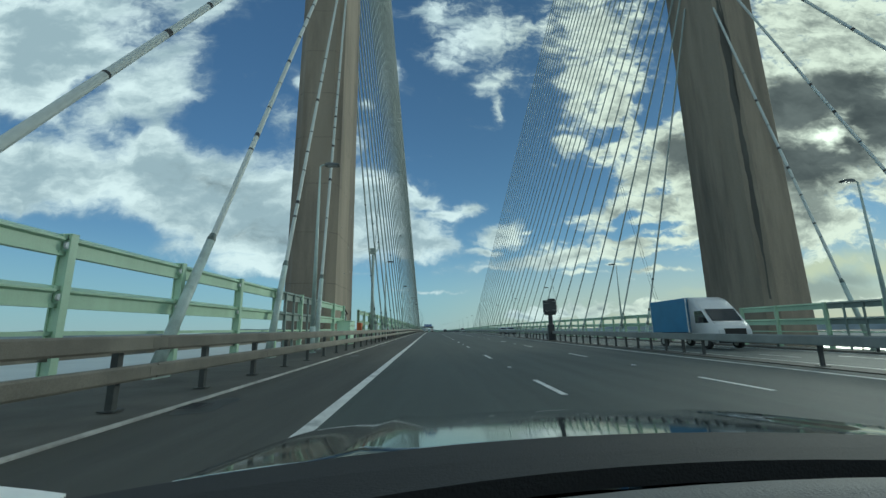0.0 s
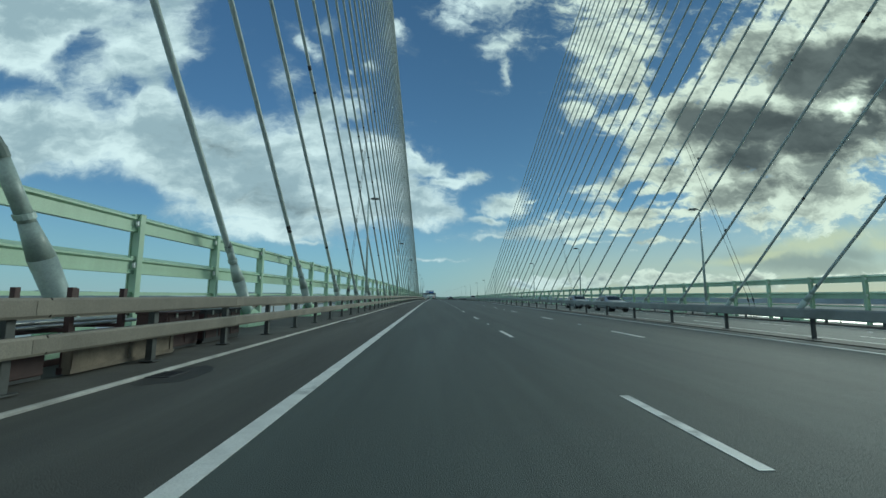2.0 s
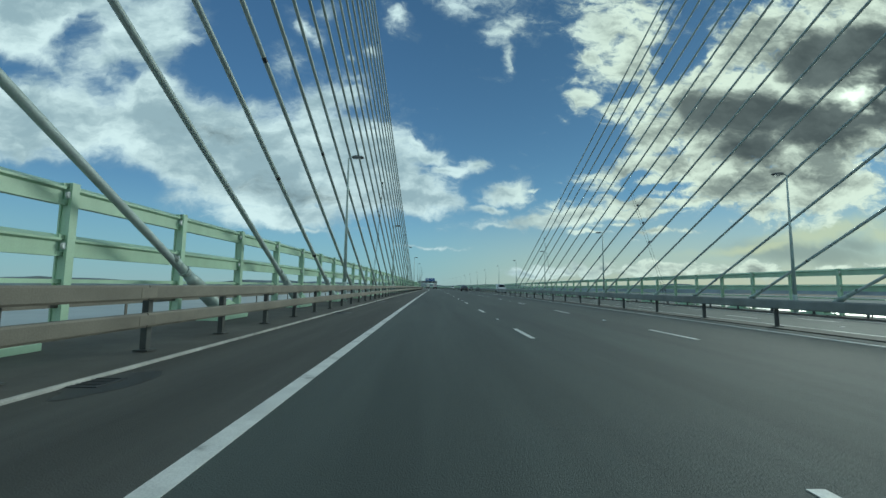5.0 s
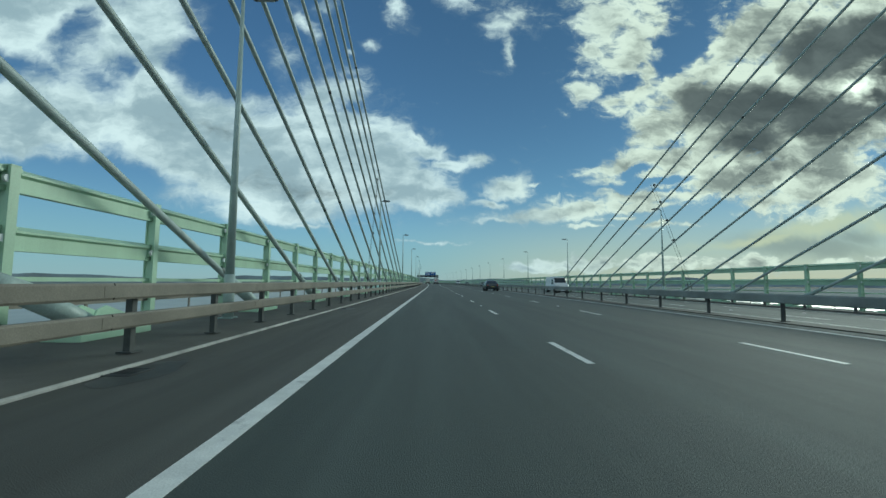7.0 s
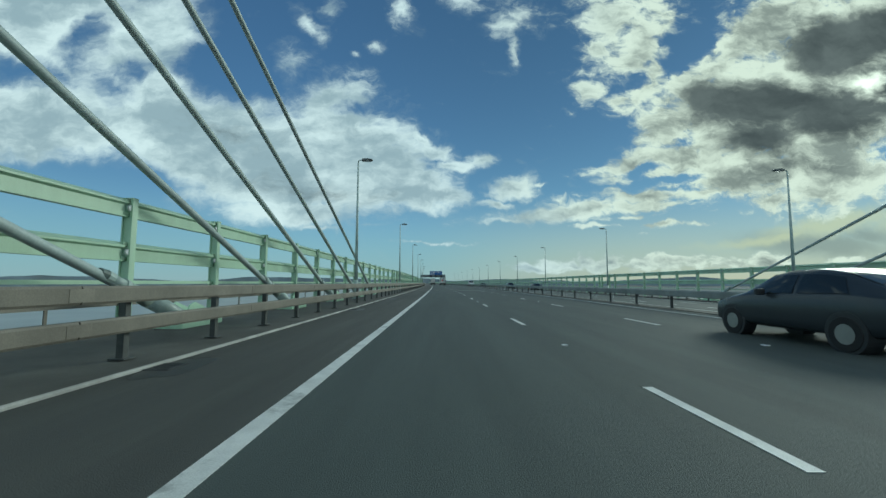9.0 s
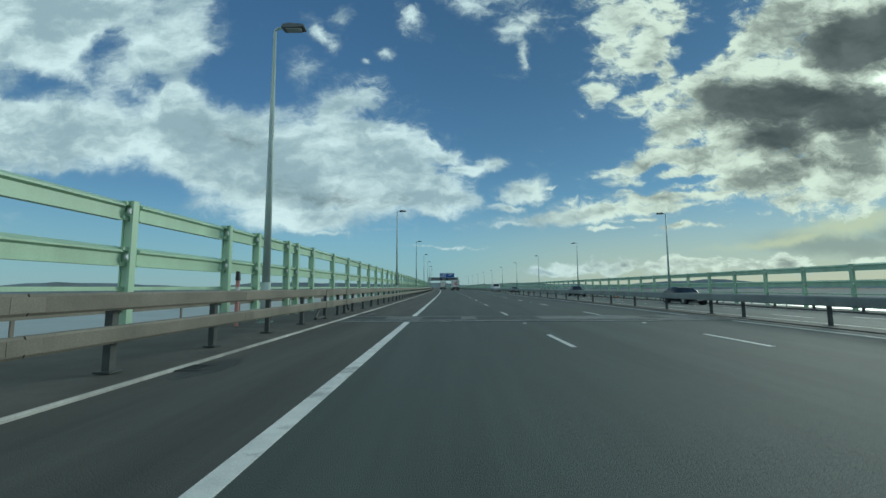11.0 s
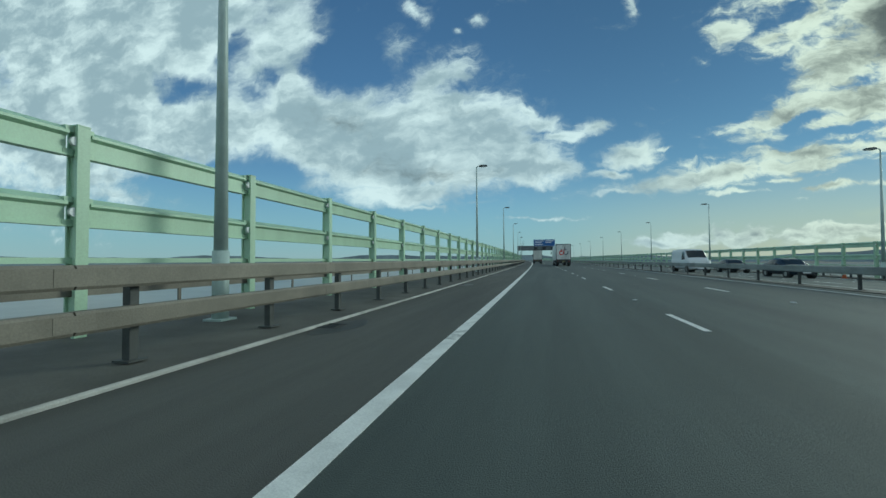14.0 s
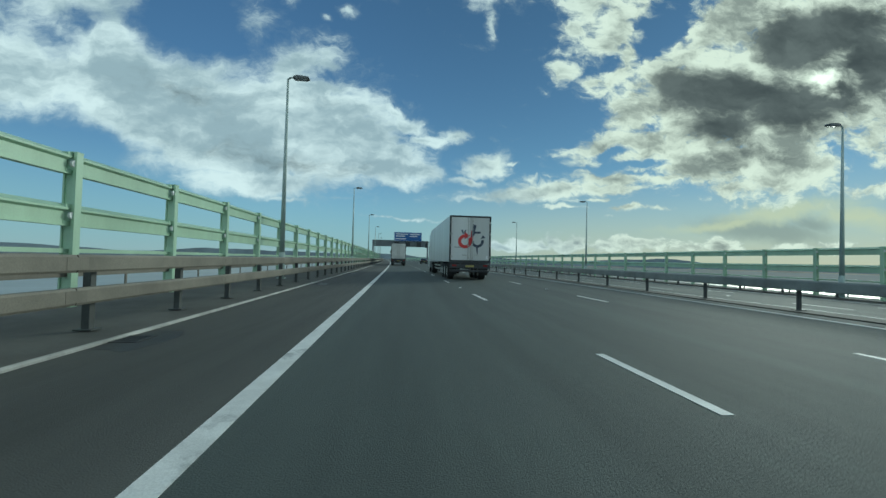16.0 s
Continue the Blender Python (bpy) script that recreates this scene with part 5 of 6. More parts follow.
def lorry(m, label, box_mat, logo):
    """An articulated lorry, its rear doors at y = 0, driving towards +y."""
    v = thing("articulated_lorry", m, label, "lorry", "lorries")
    W2, L, Z0, Z1 = 1.27, 13.6, 1.08, 3.92
    part("trailer_box", boxes((-W2, W2, 0.06, L, Z0, Z1), bevel=0.03), box_mat, v)
    part("rear_frame", boxes((-W2 - 0.005, -W2 + 0.09, -0.01, 0.07, Z0, Z1), (W2 - 0.09, W2 + 0.005, -0.01, 0.07, Z0, Z1), (-W2, W2, -0.01, 0.07, Z1 - 0.09, Z1 + 0.005), (-W2, W2, -0.012, 0.07, Z0 - 0.05, Z0 + 0.13)), DARK, v)
    for x0, x1 in ((-W2 + 0.1, -0.03), (0.03, W2 - 0.1)):
        d = part("rear_door", boxes((x0, x1, 0.0, 0.06, Z0 + 0.14, Z1 - 0.1), bevel=0.012), box_mat, v, "white trailer door")
        xb = -0.14 if x0 < 0 else 0.14
        part("lock_bar", tubes(((xb, -0.03, Z0 + 0.1), (xb, -0.03, Z1 - 0.1), 0.018), n=8), STEELJ, d)
        for z in (Z0 + 0.25, Z0 + 1.0, Z1 - 0.35):
            part("bar_clamp", boxes((xb - 0.05, xb + 0.05, -0.05, 0.0, z, z + 0.06)), STEELJ, d)
        for z in (Z0 + 0.3, Z0 + 1.0, Z0 + 1.7, Z0 + 2.4):
            xe = x0 if x0 < 0 else x1
            part("hinge", boxes((xe - 0.07, xe + 0.07, -0.03, 0.0, z, z + 0.09)), STEELJ, d)
        part("handle", boxes((xb - 0.03 - 0.22 * (1 if x0 < 0 else -1) - 0.12, xb - 0.22 * (1 if x0 < 0 else -1) + 0.15, -0.045, -0.015, Z0 + 0.42, Z0 + 0.47)), STEELJ, d)
    if logo:
        red = bmesh.new()
        ring_shape(red, -0.33, 2.36, 0.43, 0.23, 95, 400)
        prism(red, [(-0.36, 2.94), (-0.36, 2.48), (-0.02, 2.70)], -0.006, -0.002, "y")
        prism(red, [(0.0, 2.3), (0.16, 2.42), (0.24, 3.1), (0.05, 3.0)], -0.006, -0.002, "y")
        part("logo_red", red, REDP, v, "red curved arrow print")
        navy = bmesh.new()
        prism(navy, [(0.06, 2.62), (0.22, 2.70), (0.36, 3.34), (0.14, 3.42)], -0.010, -0.008, "y")
        prism(navy, [(0.22, 2.84), (0.62, 2.86), (0.62, 2.98), (0.24, 2.96)], -0.006, -0.002, "y")
        prism(navy, [(-0.58, 3.06), (-0.48, 3.06), (-0.40, 2.82), (-0.48, 2.82)], -0.006, -0.002, "y")
        prism(navy, [(-0.42, 2.82), (-0.34, 2.82), (-0.26, 3.06), (-0.35, 3.06)], -0.006, -0.002, "y")
        ring_shape(navy, 0.44, 2.40, 0.40, 0.24, 175, 372)
        prism(navy, [(0.50, 2.52), (0.94, 2.60), (0.76, 2.76), (0.66, 2.56)], -0.006, -0.002, "y")
        prism(navy, [(0.36, 2.0), (0.48, 2.0), (0.46, 1.62), (0.42, 1.56)], -0.006, -0.002, "y")
        part("logo_blue", navy, NAVYP, v, "dark blue arrow print")
        part("print_bar", boxes((-0.98, -0.32, -0.004, -0.001, 1.98, 2.01)), DARK, v)
        part("rear_plate_white", boxes((0.98, 1.1, -0.006, -0.001, 1.3, 1.5)), WHITEP, v)
    part("chassis", boxes((-0.5, -0.38, 0.2, L - 0.3, 0.78, 1.06), (0.38, 0.5, 0.2, L - 0.3, 0.78, 1.06), (-1.1, 1.1, 0.6, 0.75, 0.85, 1.05), (-1.1, 1.1, 4.8, 4.95, 0.85, 1.05)), DARK, v)
    bump = part("rear_bumper", boxes((-1.2, 1.2, 0.0, 0.12, 0.5, 0.64), bevel=0.02), DARK, v, "dark rear bumper bar")
    part("light_board", boxes((-1.25, 1.25, 0.02, 0.12, 0.72, 1.0), bevel=0.015), DARK, v)
    for x in (-0.95, 0.95):
        part("tail_light", boxes((x - 0.13, x + 0.13, -0.01, 0.03, 0.84, 0.94), bevel=0.01), TAIL, v)
    part("number_plate", boxes((-0.26, 0.26, -0.008, 0.02, 0.8, 0.92)), PLATE, v)
    for x in (-1.0, 1.0):
        part("mudflap", boxes((x - 0.28, x + 0.28, 0.75, 0.78, 0.3, 0.95)), BLACK, v)
        for y in (1.5, 2.85, 4.2):
            wheel(v, x, y, 0.5, 0.4)
        part("side_guard", boxes((x * 1.2 - 0.02, x * 1.2 + 0.02, 5.6, 9.8, 0.5, 0.62), (x * 1.2 - 0.02, x * 1.2 + 0.02, 5.6, 9.8, 0.75, 0.87)), STEELJ, v)
        part("landing_leg", boxes((x * 0.8 - 0.07, x * 0.8 + 0.07, 10.2, 10.35, 0.25, 1.05)), DARK, v)
        wheel(v, x, 12.2, 0.5, 0.5)
        wheel(v, x, 15.9, 0.5, 0.34)
        part("mirror", boxes((x * 1.5 - 0.1, x * 1.5 + 0.1, 16.35, 16.5, 2.35, 2.85), bevel=0.03), DARK, v)
        part("mirror_arm", tubes(((x * 1.22, 16.4, 2.9), (x * 1.5, 16.42, 2.9), 0.025), ((x * 1.5, 16.42, 2.9), (x * 1.5, 16.42, 2.8), 0.025), n=6), DARK, v)
    part("tractor_chassis", boxes((-0.45, 0.45, 11.3, 16.6, 0.55, 0.95)), DARK, v)
    bm = bmesh.new()
    prism(bm, [(14.3, 0.9), (14.3, 3.6), (14.9, 3.8), (15.9, 3.55), (16.5, 2.6), (16.62, 1.7), (16.62, 0.45), (15.2, 0.45), (15.0, 0.9)], -1.22, 1.22, "x")
    bmesh.ops.bevel(bm, geom=list(bm.edges), offset=0.05, segments=2, affect="EDGES")
    c = part("cab", bm, WHITECAR, v)
    part("windscreen", boxes((-1.1, 1.1, 16.45, 16.5, 1.75, 2.55)), WINDOW, c)
    part("side_window", boxes((-1.235, -1.21, 15.5, 16.3, 1.8, 2.5), (1.21, 1.235, 15.5, 16.3, 1.8, 2.5)), WINDOW, c)
    return v


def ring_shape(bm, cx, cz, R, r, a0, a1):
    n = 20
    outer = [(cx + R * math.cos(radians(a0 + (a1 - a0) * k / n)), cz + R * math.sin(radians(a0 + (a1 - a0) * k / n))) for k in range(n + 1)]
    inner = [(cx + r * math.cos(radians(a0 + (a1 - a0) * k / n)), cz + r * math.sin(radians(a0 + (a1 - a0) * k / n))) for k in range(n + 1)]
    for k in range(n):
        prism(bm, [outer[k], outer[k + 1], inner[k + 1], inner[k]], -0.006, -0.002, "y")


STATIONS = {
    "hatch": [(0.0, 0.72, 0.42, 0.82, 0.93, 0.56), (0.08, 0.85, 0.33, 0.96, 1.05, 0.63), (0.45, 0.90, 0.28, 1.0, 1.21, 0.63), (0.95, 0.91, 0.27, 1.0, 1.41, 0.61), (1.5, 0.91, 0.27, 0.98, 1.49, 0.62), (2.1, 0.91, 0.27, 0.97, 1.48, 0.62), (2.55, 0.90, 0.27, 0.95, 1.39, 0.62), (3.2, 0.89, 0.27, 0.93, 1.02, 0.70), (3.7, 0.87, 0.27, 0.85, 0.92, 0.62), (4.15, 0.80, 0.28, 0.74, 0.80, 0.5), (4.36, 0.60, 0.34, 0.60, 0.64, 0.36)],
    "mpv": [(0.0, 0.70, 0.42, 0.90, 0.96, 0.55), (0.10, 0.84, 0.32, 1.02, 1.15, 0.62), (0.30, 0.89, 0.28, 1.04, 1.50, 0.62), (0.7, 0.90, 0.27, 1.04, 1.64, 0.63), (1.5, 0.90, 0.27, 1.02, 1.68, 0.64), (2.2, 0.90, 0.27, 1.0, 1.60, 0.63), (3.2, 0.89, 0.27, 0.96, 1.05, 0.72), (3.8, 0.87, 0.27, 0.86, 0.93, 0.62), (4.2, 0.80, 0.28, 0.72, 0.78, 0.5), (4.38, 0.6, 0.34, 0.6, 0.64, 0.36)],
    "van": [(0.0, 0.94, 0.42, 1.25, 2.2, 0.86), (0.06, 0.97, 0.36, 1.25, 2.27, 0.87), (1.5, 0.98, 0.34, 1.25, 2.32, 0.87), (3.2, 0.98, 0.34, 1.25, 2.31, 0.86), (3.75, 0.98, 0.34, 1.28, 2.22, 0.84), (4.55, 0.97, 0.34, 1.30, 1.42, 0.86), (4.95, 0.96, 0.34, 1.18, 1.28, 0.80), (5.22, 0.92, 0.34, 1.02, 1.12, 0.74), (5.38, 0.84, 0.36, 0.82, 0.88, 0.66), (5.44, 0.74, 0.42, 0.66, 0.70, 0.55)],
}
GLASS = {"hatch": ((0.66, 2.9), (0.42, 0.98), (2.52, 3.15)), "mpv": ((0.45, 2.9), (0.13, 0.32), (2.25, 3.15)), "van": ((3.2, 4.25), None, (3.8, 4.52))}


def station(kind, y):
    rows = STATIONS[kind]
    y = min(max(y, rows[0][0]), rows[-1][0])
    for a, b in zip(rows, rows[1:]):
        if a[0] <= y <= b[0]:
            f = (y - a[0]) / (b[0] - a[0])
            return [p + (q - p) * f for p, q in zip(a, b)]


def flank(kind, y, f, side, lift=0.0):
    """A point on the glasshouse's side: f from the belt line (0) to the roof (1)."""
    _, w, zb, belt, top, wt = station(kind, y)
    return Vector((side * (w * 0.97 + (wt - w * 0.97) * f ** 1.3 + lift), y, belt + (top - belt) * f * 0.97))


def road_car(m, label, paint, kind="hatch"):
    """A car, its tail at y = 0, driving towards +y."""
    name = "van" if kind == "van" else "car"
    v = thing(name, m, label, name, "vehicles on the bridge")
    L = STATIONS[kind][-1][0]
    bm = bmesh.new()
    rings = []
    n = 44
    for k in range(n + 1):
        y = L * k / n
        _, w, zb, belt, top, wt = station(kind, y)
        half = [(0.0, zb), (w * 0.86, zb), (w * 0.97, zb + 0.07), (w, zb + 0.2), (w, (zb + belt) / 2 + 0.08), (w * 0.985, belt - 0.03)]
        half += [tuple(flank(kind, y, f, 1)[i] for i in (0, 2)) for f in (0.0, 0.33, 0.66, 0.9)] + [(wt * 0.9, top - 0.004), (wt * 0.5, top + 0.012), (0.0, top + 0.016)]
        ring = half + [(-x, z) for x, z in half[-2:0:-1]]
        rings.append([bm.verts.new((x, y, z)) for x, z in ring])
    for a, b in zip(rings, rings[1:]):
        c = len(a)
        for i in range(c):
            bm.faces.new((a[i], a[(i + 1) % c], b[(i + 1) % c], b[i]))
    bm.faces.new(rings[0][::-1]); bm.faces.new(rings[-1])
    part("body", bm, paint, v, smooth=True)
    side_glass, back, front = GLASS[kind]

    def pane(name, points):
        bm = bmesh.new()
        g = [[bm.verts.new(p) for p in row] for row in points]
        for r0, r1 in zip(g, g[1:]):
            for i in range(len(r0) - 1):
                bm.faces.new((r0[i], r0[i + 1], r1[i + 1], r1[i]))
        part(name, bm, WINDOW, v, smooth=True)

    for side in (-1, 1):
        y0, y1 = side_glass
        mid = (y0 + y1) / 2 if kind != "van" else None
        spans = ((y0, mid - 0.05), (mid + 0.05, y1)) if mid else ((y0, y1),)
        for a, b in spans:
            pts = []
            for f in (0.08, 0.3, 0.55, 0.84):
                lo = a + (0.30 * f if a == y0 and kind != "van" else 0.0)
                hi = b - (0.62 * f if b == y1 else 0.0)
                pts.append([flank(kind, lo + (hi - lo) * k / 6, f, side, 0.012) for k in range(7)])
            pane("side_window", pts)
        low = station(kind, L - 0.2)
        yl = L - 0.42
        w = station(kind, yl)[1]
        zl = station(kind, yl)[3]
        hl = bmesh.new()
        prism(hl, [(side * w * 1.004, yl), (side * w * 0.55, L - 0.07), (side * w * 0.5, L - 0.2), (side * w * 0.8, yl - 0.02)], zl - 0.19, zl - 0.06, "z")
        part("headlight", hl, CLEARL, v)
        wt = station(kind, 0.06)[1]
        bt = station(kind, 0.06)[3]
        part("tail_light", boxes((side * wt * 0.84 - 0.11, side * wt * 0.84 + 0.11, -0.01, 0.16, bt - 0.22, bt - 0.05), bevel=0.02), TAIL, v)
        ym = side_glass[1] - 0.45
        zm = station(kind, ym)[3]
        xm = station(kind, ym)[1]
        part("door_mirror", boxes((min(side * xm, side * (xm + 0.19)), max(side * xm, side * (xm + 0.19)), ym, ym + 0.11, zm + 0.0, zm + 0.14), bevel=0.03), DARK, v)
        for y in (0.78, L - 0.86):
            r = 0.32 if kind != "van" else 0.35
            part("wheel_arch", tubes(((side * 0.6, y, r + 0.02), (side * (station(kind, y)[1] + 0.004), y, r + 0.02), r + 0.06), n=24), DARK, v)
            wheel(v, side * (station(kind, y)[1] - 0.09), y, r, 0.215)
    for name, span in (("windscreen", front), ("rear_window", back)):
        if span:
            pts = []
            for k in range(6):
                y = span[0] + (span[1] - span[0]) * k / 5
                _, w, zb, belt, top, wt = station(kind, y)
                pts.append([Vector((wt * 0.93 * (i / 4 - 1), y, top + 0.022 - 0.02 * abs(i / 4 - 1) ** 2)) for i in range(9)])
            pane(name, pts)
    if kind == "van":
        part("rear_door_gap", boxes((-0.008, 0.008, -0.006, 0.0, 0.5, 2.15)), DARK, v)
    part("front_bumper", boxes((-0.5, 0.5, L - 0.1, L + 0.015, 0.3, 0.46), bevel=0.03), DARK, v)
    part("rear_bumper", boxes((-0.74, 0.74, -0.03, 0.12, 0.36, 0.5), bevel=0.03), DARK, v)
    part("number_plate", boxes((-0.26, 0.26, L + 0.015, L + 0.025, 0.4, 0.5)), WHITEP, v)
    part("number_plate", boxes((-0.26, 0.26, -0.042, -0.03, 0.56, 0.66)), PLATE, v)
    return v


def box_van(m, label):
    v = thing("box_van", m, label, "van", "vehicles on the bridge")
    part("box", boxes((-1.1, 1.1, 0.0, 4.2, 0.95, 3.1), bevel=0.03), BLUEBOX, v, "blue box body")
    part("box_frame", boxes((-1.12, 1.12, 0.0, 0.06, 0.93, 3.12), (-1.12, 1.12, 4.14, 4.2, 0.93, 3.12)), WHITECAR, v)
    bm = bmesh.new()
    prism(bm, [(4.2, 0.5), (4.2, 3.05), (4.5, 3.08), (5.05, 2.86), (5.5, 2.34), (6.12, 1.56), (6.5, 1.36), (6.64, 0.95), (6.62, 0.4), (4.3, 0.4)], -1.0, 1.0, "x")
    bmesh.ops.bevel(bm, geom=list(bm.edges), offset=0.06, segments=2, affect="EDGES")
    part("cab", bm, WHITECAR, v, "white cab", smooth=True)
    scr = bmesh.new()
    prism(scr, [(5.56, 2.28), (6.10, 1.60), (6.14, 1.63), (5.60, 2.32)], -0.88, 0.88, "x")
    part("windscreen", scr, WINDOW, v)
    for side in (-1, 1):
        g = bmesh.new()
        prism(g, [(4.75, 1.5), (4.75, 2.22), (5.42, 2.22), (5.95, 1.5)], side * 1.0 - 0.012, side * 1.0 + 0.012, "x")
        part("side_window", g, WINDOW, v)
        part("headlight", boxes((side * 0.75 - 0.2, side * 0.75 + 0.2, 6.42, 6.64, 0.85, 1.1), bevel=0.03), CLEARL, v)
        part("door_mirror", boxes((side * 1.18 - 0.1, side * 1.18 + 0.1, 5.4, 5.55, 1.5, 1.85), bevel=0.03), DARK, v)
        for y in (1.1, 5.5):
            wheel(v, side * 0.92, y, 0.36, 0.24)
    part("grille", boxes((-0.62, 0.62, 6.55, 6.67, 0.74, 1.16), bevel=0.02), BLACK, v)
    part("front_bumper", boxes((-1.0, 1.0, 6.5, 6.68, 0.35, 0.68), bevel=0.04), DARK, v)
    part("chassis", boxes((-0.5, 0.5, 0.1, 5.0, 0.55, 0.95)), DARK, v)
    return v


lorry(F(411.9, 4.05, 0), "white refrigerated lorry with red and blue arrow print", TRAILER, True)
lorry(F(457.5, 0.0, 0), "pale grey curtain-sided lorry in the slow lane", CURTAIN, False)
road_car(F(495, 7.4, 0), "small black car far ahead in the fast lane", BLACKCAR)
road_car(F(223.6, 8.0, 0), "dark grey hatchback in the fast lane", GREYCAR)
box_van(F(25.7, 17.3, 0, 180), "van with a blue box body and white cab")
road_car(F(95.6, 17.3, 0, 180), "silver car on the other carriageway", SILVER)
road_car(F(86.8, 17.3, 0, 180), "silver car on the other carriageway", SILVER)
road_car(F(230.0, 18.0, 0, 180), "white panel van on the other carriageway", WHITECAR, "van")
road_car(F(333.0, 20.8, 0, 180), "dark grey people carrier on the other carriageway", GREYCAR, "mpv")
road_car(F(303.5, 20.6, 0, 180), "black car on the other carriageway", BLACKCAR)
road_car(F(386.7, 14.7, 0, 180), "white van on the other carriageway", WHITECAR, "van")
road_car(F(377.3, 18.6, 0, 180), "dark blue hatchback on the other carriageway", NAVYCAR)
road_car(F(392.0, 20.9, 0, 180), "dark grey car on the other carriageway", GREYCAR)

# ---- the car at the start of the way: bonnet, dashboard and shell, its windscreen taken out ----
own = thing("hatchback", F(-3.53, 0.37, 0), "dark green-grey hatchback without windscreen, papers on its dashboard", "car")
CARPAINT = mat("green_grey_car_paint", (0.17, 0.20, 0.195), 0.06, 0.8, scale=2.0, var=0.06, bump=0.0)
GAPBLACK = mat("recess_shade_black", (0.004, 0.004, 0.004), 0.9, bump=0)
DASHTOP = mat("grey_dash_plastic", (0.13, 0.132, 0.13), 0.75, scale=3.0, var=0.08, bump=0.35, fine=400)
DASHDARK = mat("black_dash_plastic", (0.014, 0.015, 0.016), 0.85, bump=0.2, fine=300)
PAPERW = mat("white_paper", (0.78, 0.80, 0.78), 0.6, scale=4, var=0.05, bump=0.05)
PAPERO = mat("orange_paper", (0.55, 0.21, 0.06), 0.6, scale=4, var=0.12, bump=0.05)


def sheet(fn, nu, nv, thick=0.012):
    """A curved panel: fn(u, v) gives a point for u and v from 0 to 1."""
    bm = bmesh.new()
    g = [[bm.verts.new(fn(i / nu, j / nv)) for j in range(nv + 1)] for i in range(nu + 1)]
    for i in range(nu):
        for j in range(nv):
            bm.faces.new((g[i][j], g[i + 1][j], g[i + 1][j + 1], g[i][j + 1]))
    bmesh.ops.recalc_face_normals(bm, faces=bm.faces)
    ext = bmesh.ops.extrude_face_region(bm, geom=list(bm.faces))
    for e in ext["geom"]:
        if isinstance(e, bmesh.types.BMVert):
            e.co.z -= thick
    return bm


def bonnet(u, v):
    x = (u - 0.5) * 2
    y = 0.64 + 0.98 * v + 0.10 * v * (1 - x * x) - 0.10 * (1 - v) * x * x
    w = 0.82 - 0.05 * v
    crown = 0.036 * abs(x) ** 2.0 + 0.05 * max(0, abs(x) - 0.86) / 0.14
    ridge = 0.010 * math.exp(-((abs(x) - 0.55) / 0.05) ** 2)
    return (x * w, y, 1.043 - 0.122 * v - 0.08 * v ** 4 - crown + ridge)


part("bonnet", sheet(bonnet, 40, 24), CARPAINT, own, "glossy green-grey bonnet", smooth=True)
for side in (-1, 1):
    bm = bmesh.new()
    prism(bm, [(-2.1, 0.3), (-2.15, 0.9), (0.45, 0.95), (1.62, 0.80), (1.74, 0.55), (1.7, 0.28), (1.45, 0.28), (1.4, 0.55), (1.1, 0.66), (0.8, 0.55), (0.75, 0.28), (-1.2, 0.28), (-1.25, 0.55), (-1.55, 0.66), (-1.85, 0.55), (-1.9, 0.3)], side * 0.85 - 0.05, side * 0.85 + 0.05, "x")
    part("side_panel", bm, CARPAINT, own)
    part("roof_pillar", tubes(((side * 0.78, 0.10, 1.0), (side * 0.62, -0.55, 1.44), 0.035), ((side * 0.66, -1.7, 1.38), (side * 0.8, -2.05, 0.95), 0.05), n=8), CARPAINT, own)
    part("door_mirror", boxes((side * 1.0 - 0.09, side * 1.0 + 0.09, 0.05, 0.17, 0.96, 1.10), bevel=0.03), CARPAINT, own)
    part("headlight", boxes((side * 0.62 - 0.17, side * 0.62 + 0.17, 1.62, 1.74, 0.62, 0.76), bevel=0.03), CLEARL, own)
    part("tail_light", boxes((side * 0.74 - 0.1, side * 0.74 + 0.1, -2.2, -2.1, 0.7, 0.9), bevel=0.02), TAIL, own)
    for y in (1.1, -1.55):
        wheel(own, side * 0.76, y, 0.32, 0.2)
part("front_bumper", boxes((-0.86, 0.86, 1.62, 1.78, 0.28, 0.62), bevel=0.05), CARPAINT, own)
part("grille", boxes((-0.42, 0.42, 1.76, 1.80, 0.55, 0.72)), DASHDARK, own)
part("tailgate", boxes((-0.82, 0.82, -2.18, -2.08, 0.3, 0.95), bevel=0.03), CARPAINT, own)
part("floor_pan", boxes((-0.82, 0.82, -2.1, 1.6, 0.2, 0.3)), DASHDARK, own)
part("engine_bulkhead", boxes((-0.8, 0.8, 0.52, 0.58, 0.3, 0.93)), DASHDARK, own)
part("roof", sheet(lambda u, v: ((u - 0.5) * 1.26, -1.75 + 1.32 * v, 1.42 + 0.06 * math.sin(math.pi * v) * math.cos((u - 0.5) * 2.4)), 12, 12, 0.04), CARPAINT, own, smooth=True)
part("cowl", sheet(lambda u, v: ((u - 0.5) * 1.58, 0.53 + 0.12 * v - 0.12 * (2 * u - 1) ** 2, 1.058 - 0.011 * v - 0.03 * (2 * u - 1) ** 2), 20, 4, 0.03), DASHDARK, own, "black windscreen cowl")
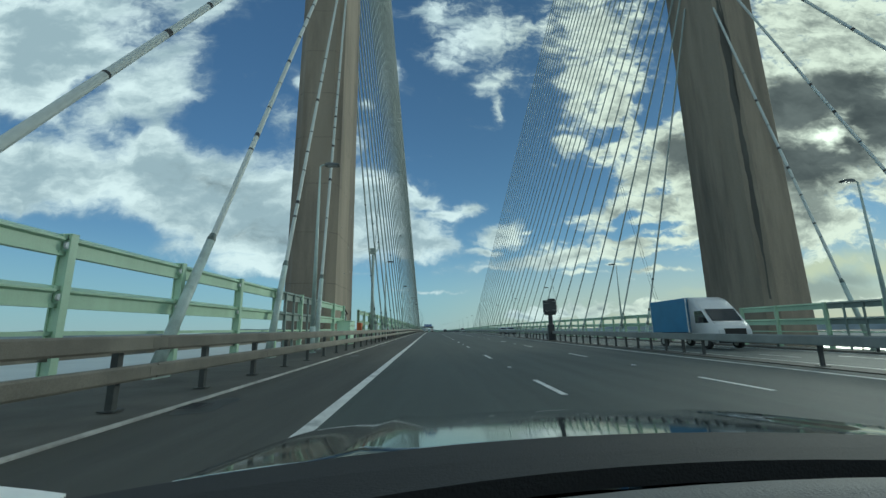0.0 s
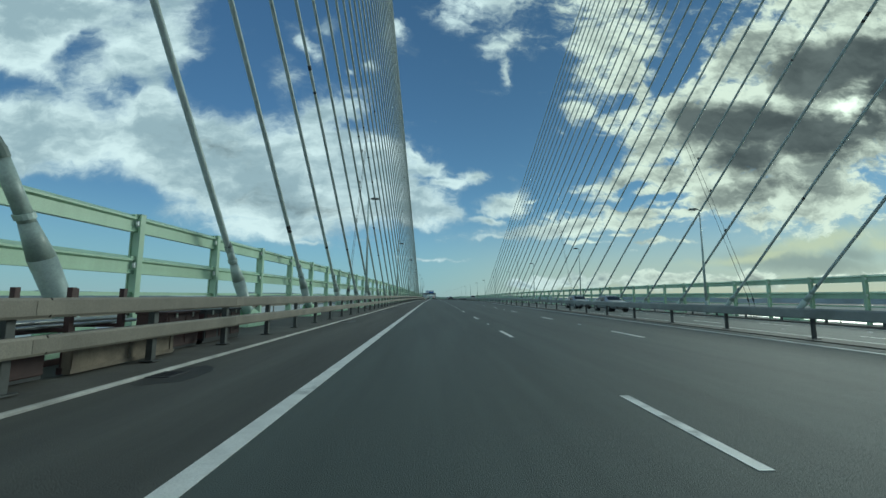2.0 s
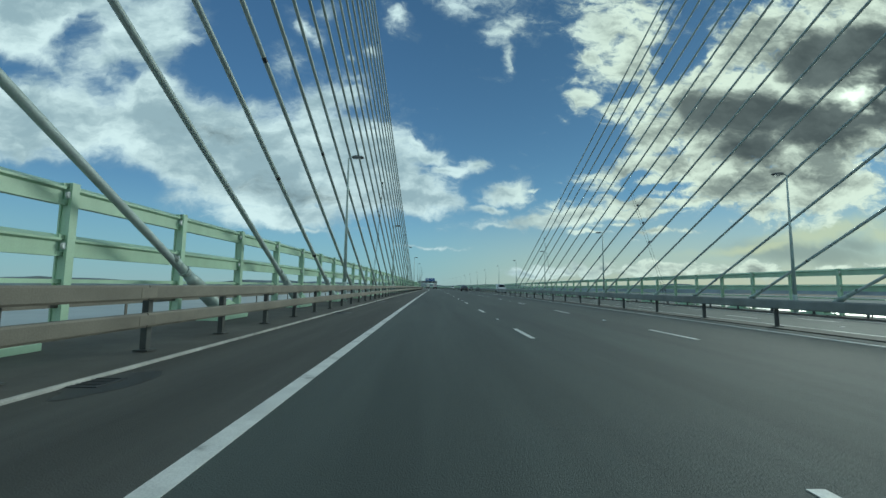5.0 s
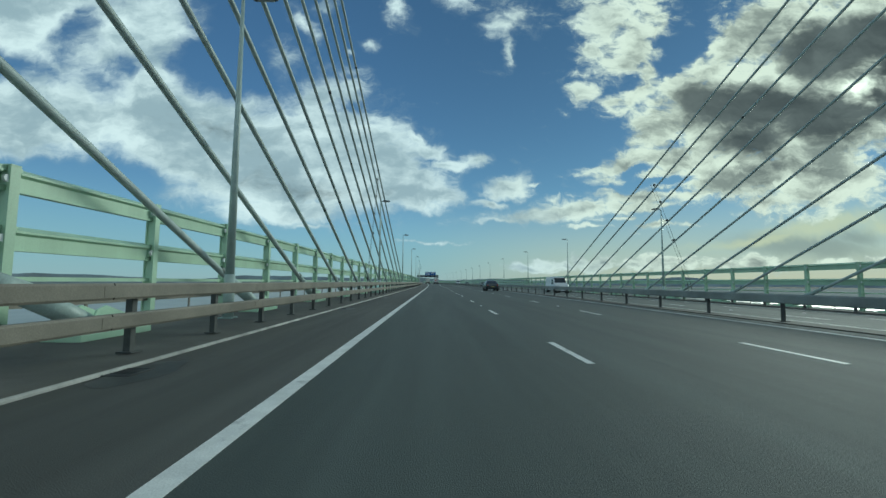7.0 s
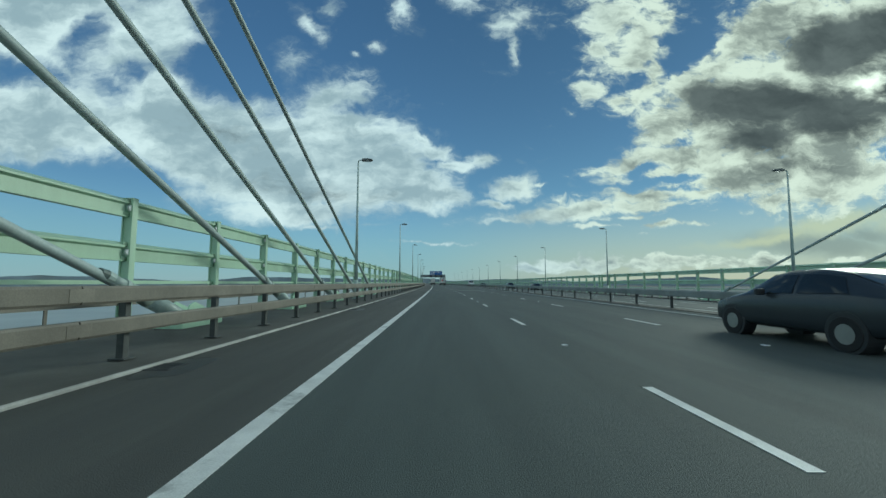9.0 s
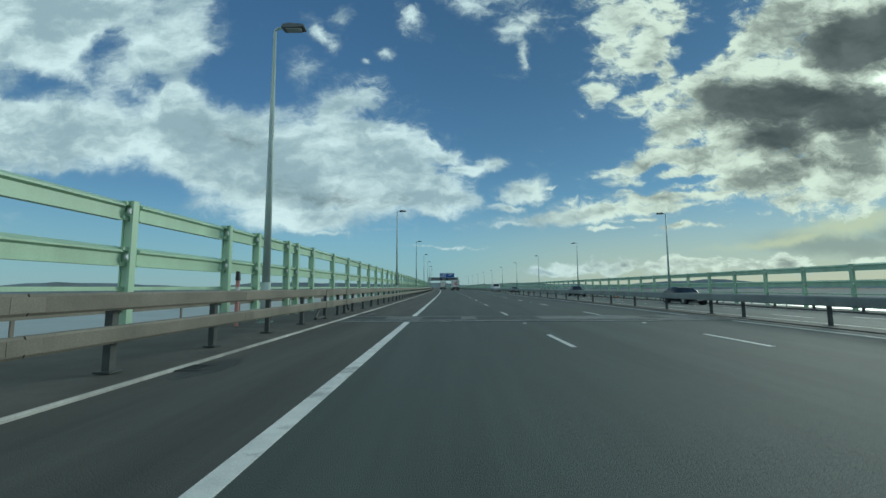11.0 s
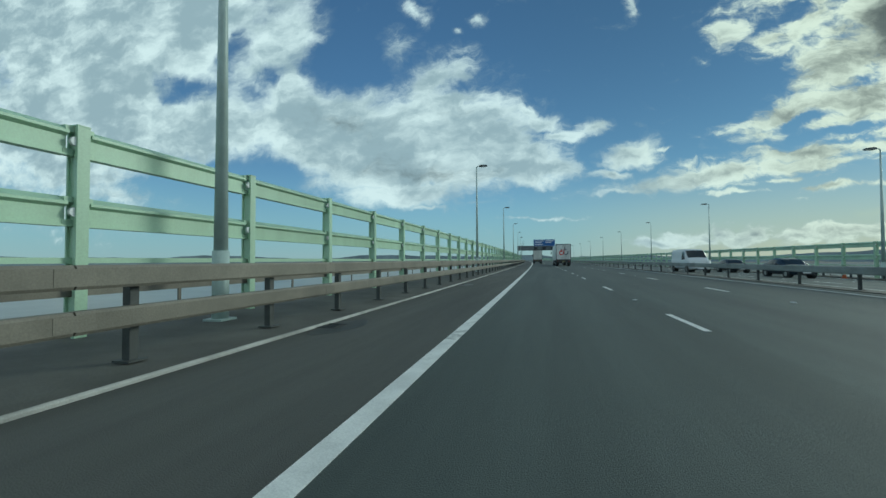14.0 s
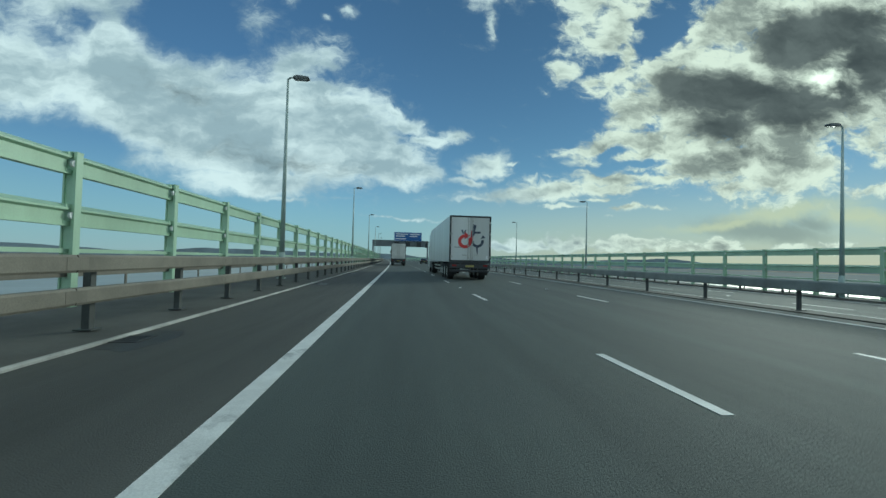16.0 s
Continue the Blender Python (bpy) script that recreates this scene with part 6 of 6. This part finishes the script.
part("dashboard", sheet(lambda u, v: ((u - 0.5) * 1.5, 0.06 + 0.31 * v - 0.2 * (2 * u - 1) ** 2 * v, 1.078 + 0.004 * math.sin(math.pi * v) - 0.03 * (1 - v) ** 2 - 0.008 * (2 * u - 1) ** 2), 24, 10, 0.05), DASHTOP, own, "grey grained dashboard top", smooth=True)
# sheet coloured near-black for the deep shade in the slot behind the dashboard
part("vent_gap", sheet(lambda u, v: ((u - 0.5) * 1.48, 0.372 + 0.098 * v - 0.2 * (2 * u - 1) ** 2, 1.032 - 0.004 * v - 0.012 * (2 * u - 1) ** 2), 20, 3, 0.02), GAPBLACK, own)
part("screen_edge", sheet(lambda u, v: ((u - 0.5) * 1.5, 0.47 + 0.062 * v - 0.2 * (2 * u - 1) ** 2 + 0.08 * v * (2 * u - 1) ** 2, 1.062 - 0.004 * v - 0.016 * (2 * u - 1) ** 2), 20, 3, 0.02), DASHDARK, own, "dark band under the windscreen")
part("dash_front", boxes((-0.74, 0.74, 0.05, 0.12, 0.6, 1.03), bevel=0.02), DASHDARK, own)
part("air_vent", boxes((0.35, 0.62, 0.15, 0.25, 1.044, 1.06), bevel=0.008), DASHDARK, own)
papers = thing("paper_envelope", F(-3.53, 0.37, 0) @ Matrix.Translation((-0.72, 0.285, 1.072)) @ Euler((0, 0, radians(18))).to_matrix().to_4x4(), "open white envelope with orange lining on the dashboard", "envelope")
part("outer_sheet", sheet(lambda u, v: ((u - 0.5) * 0.2, (v - 0.5) * 0.1, 0.012 + 0.018 * math.sin(math.pi * u) * v), 10, 5, 0.002), PAPERW, papers)
part("lining", sheet(lambda u, v: ((u - 0.5) * 0.18, -0.054 + 0.02 * v, 0.004 + 0.016 * v), 8, 2, 0.002), PAPERO, papers)
part("lower_sheet", sheet(lambda u, v: ((u - 0.5) * 0.21, -0.06 + 0.1 * v, 0.001), 4, 3, 0.0015), PAPERW, papers)
for s_at in (-0.42, 0.42):
    part("front_seat", boxes((s_at - 0.25, s_at + 0.25, -0.75, -0.62, 0.5, 1.12), (s_at - 0.25, s_at + 0.25, -0.7, -0.2, 0.42, 0.56), (s_at - 0.12, s_at + 0.12, -0.76, -0.66, 1.12, 1.3), bevel=0.04), DASHDARK, own)
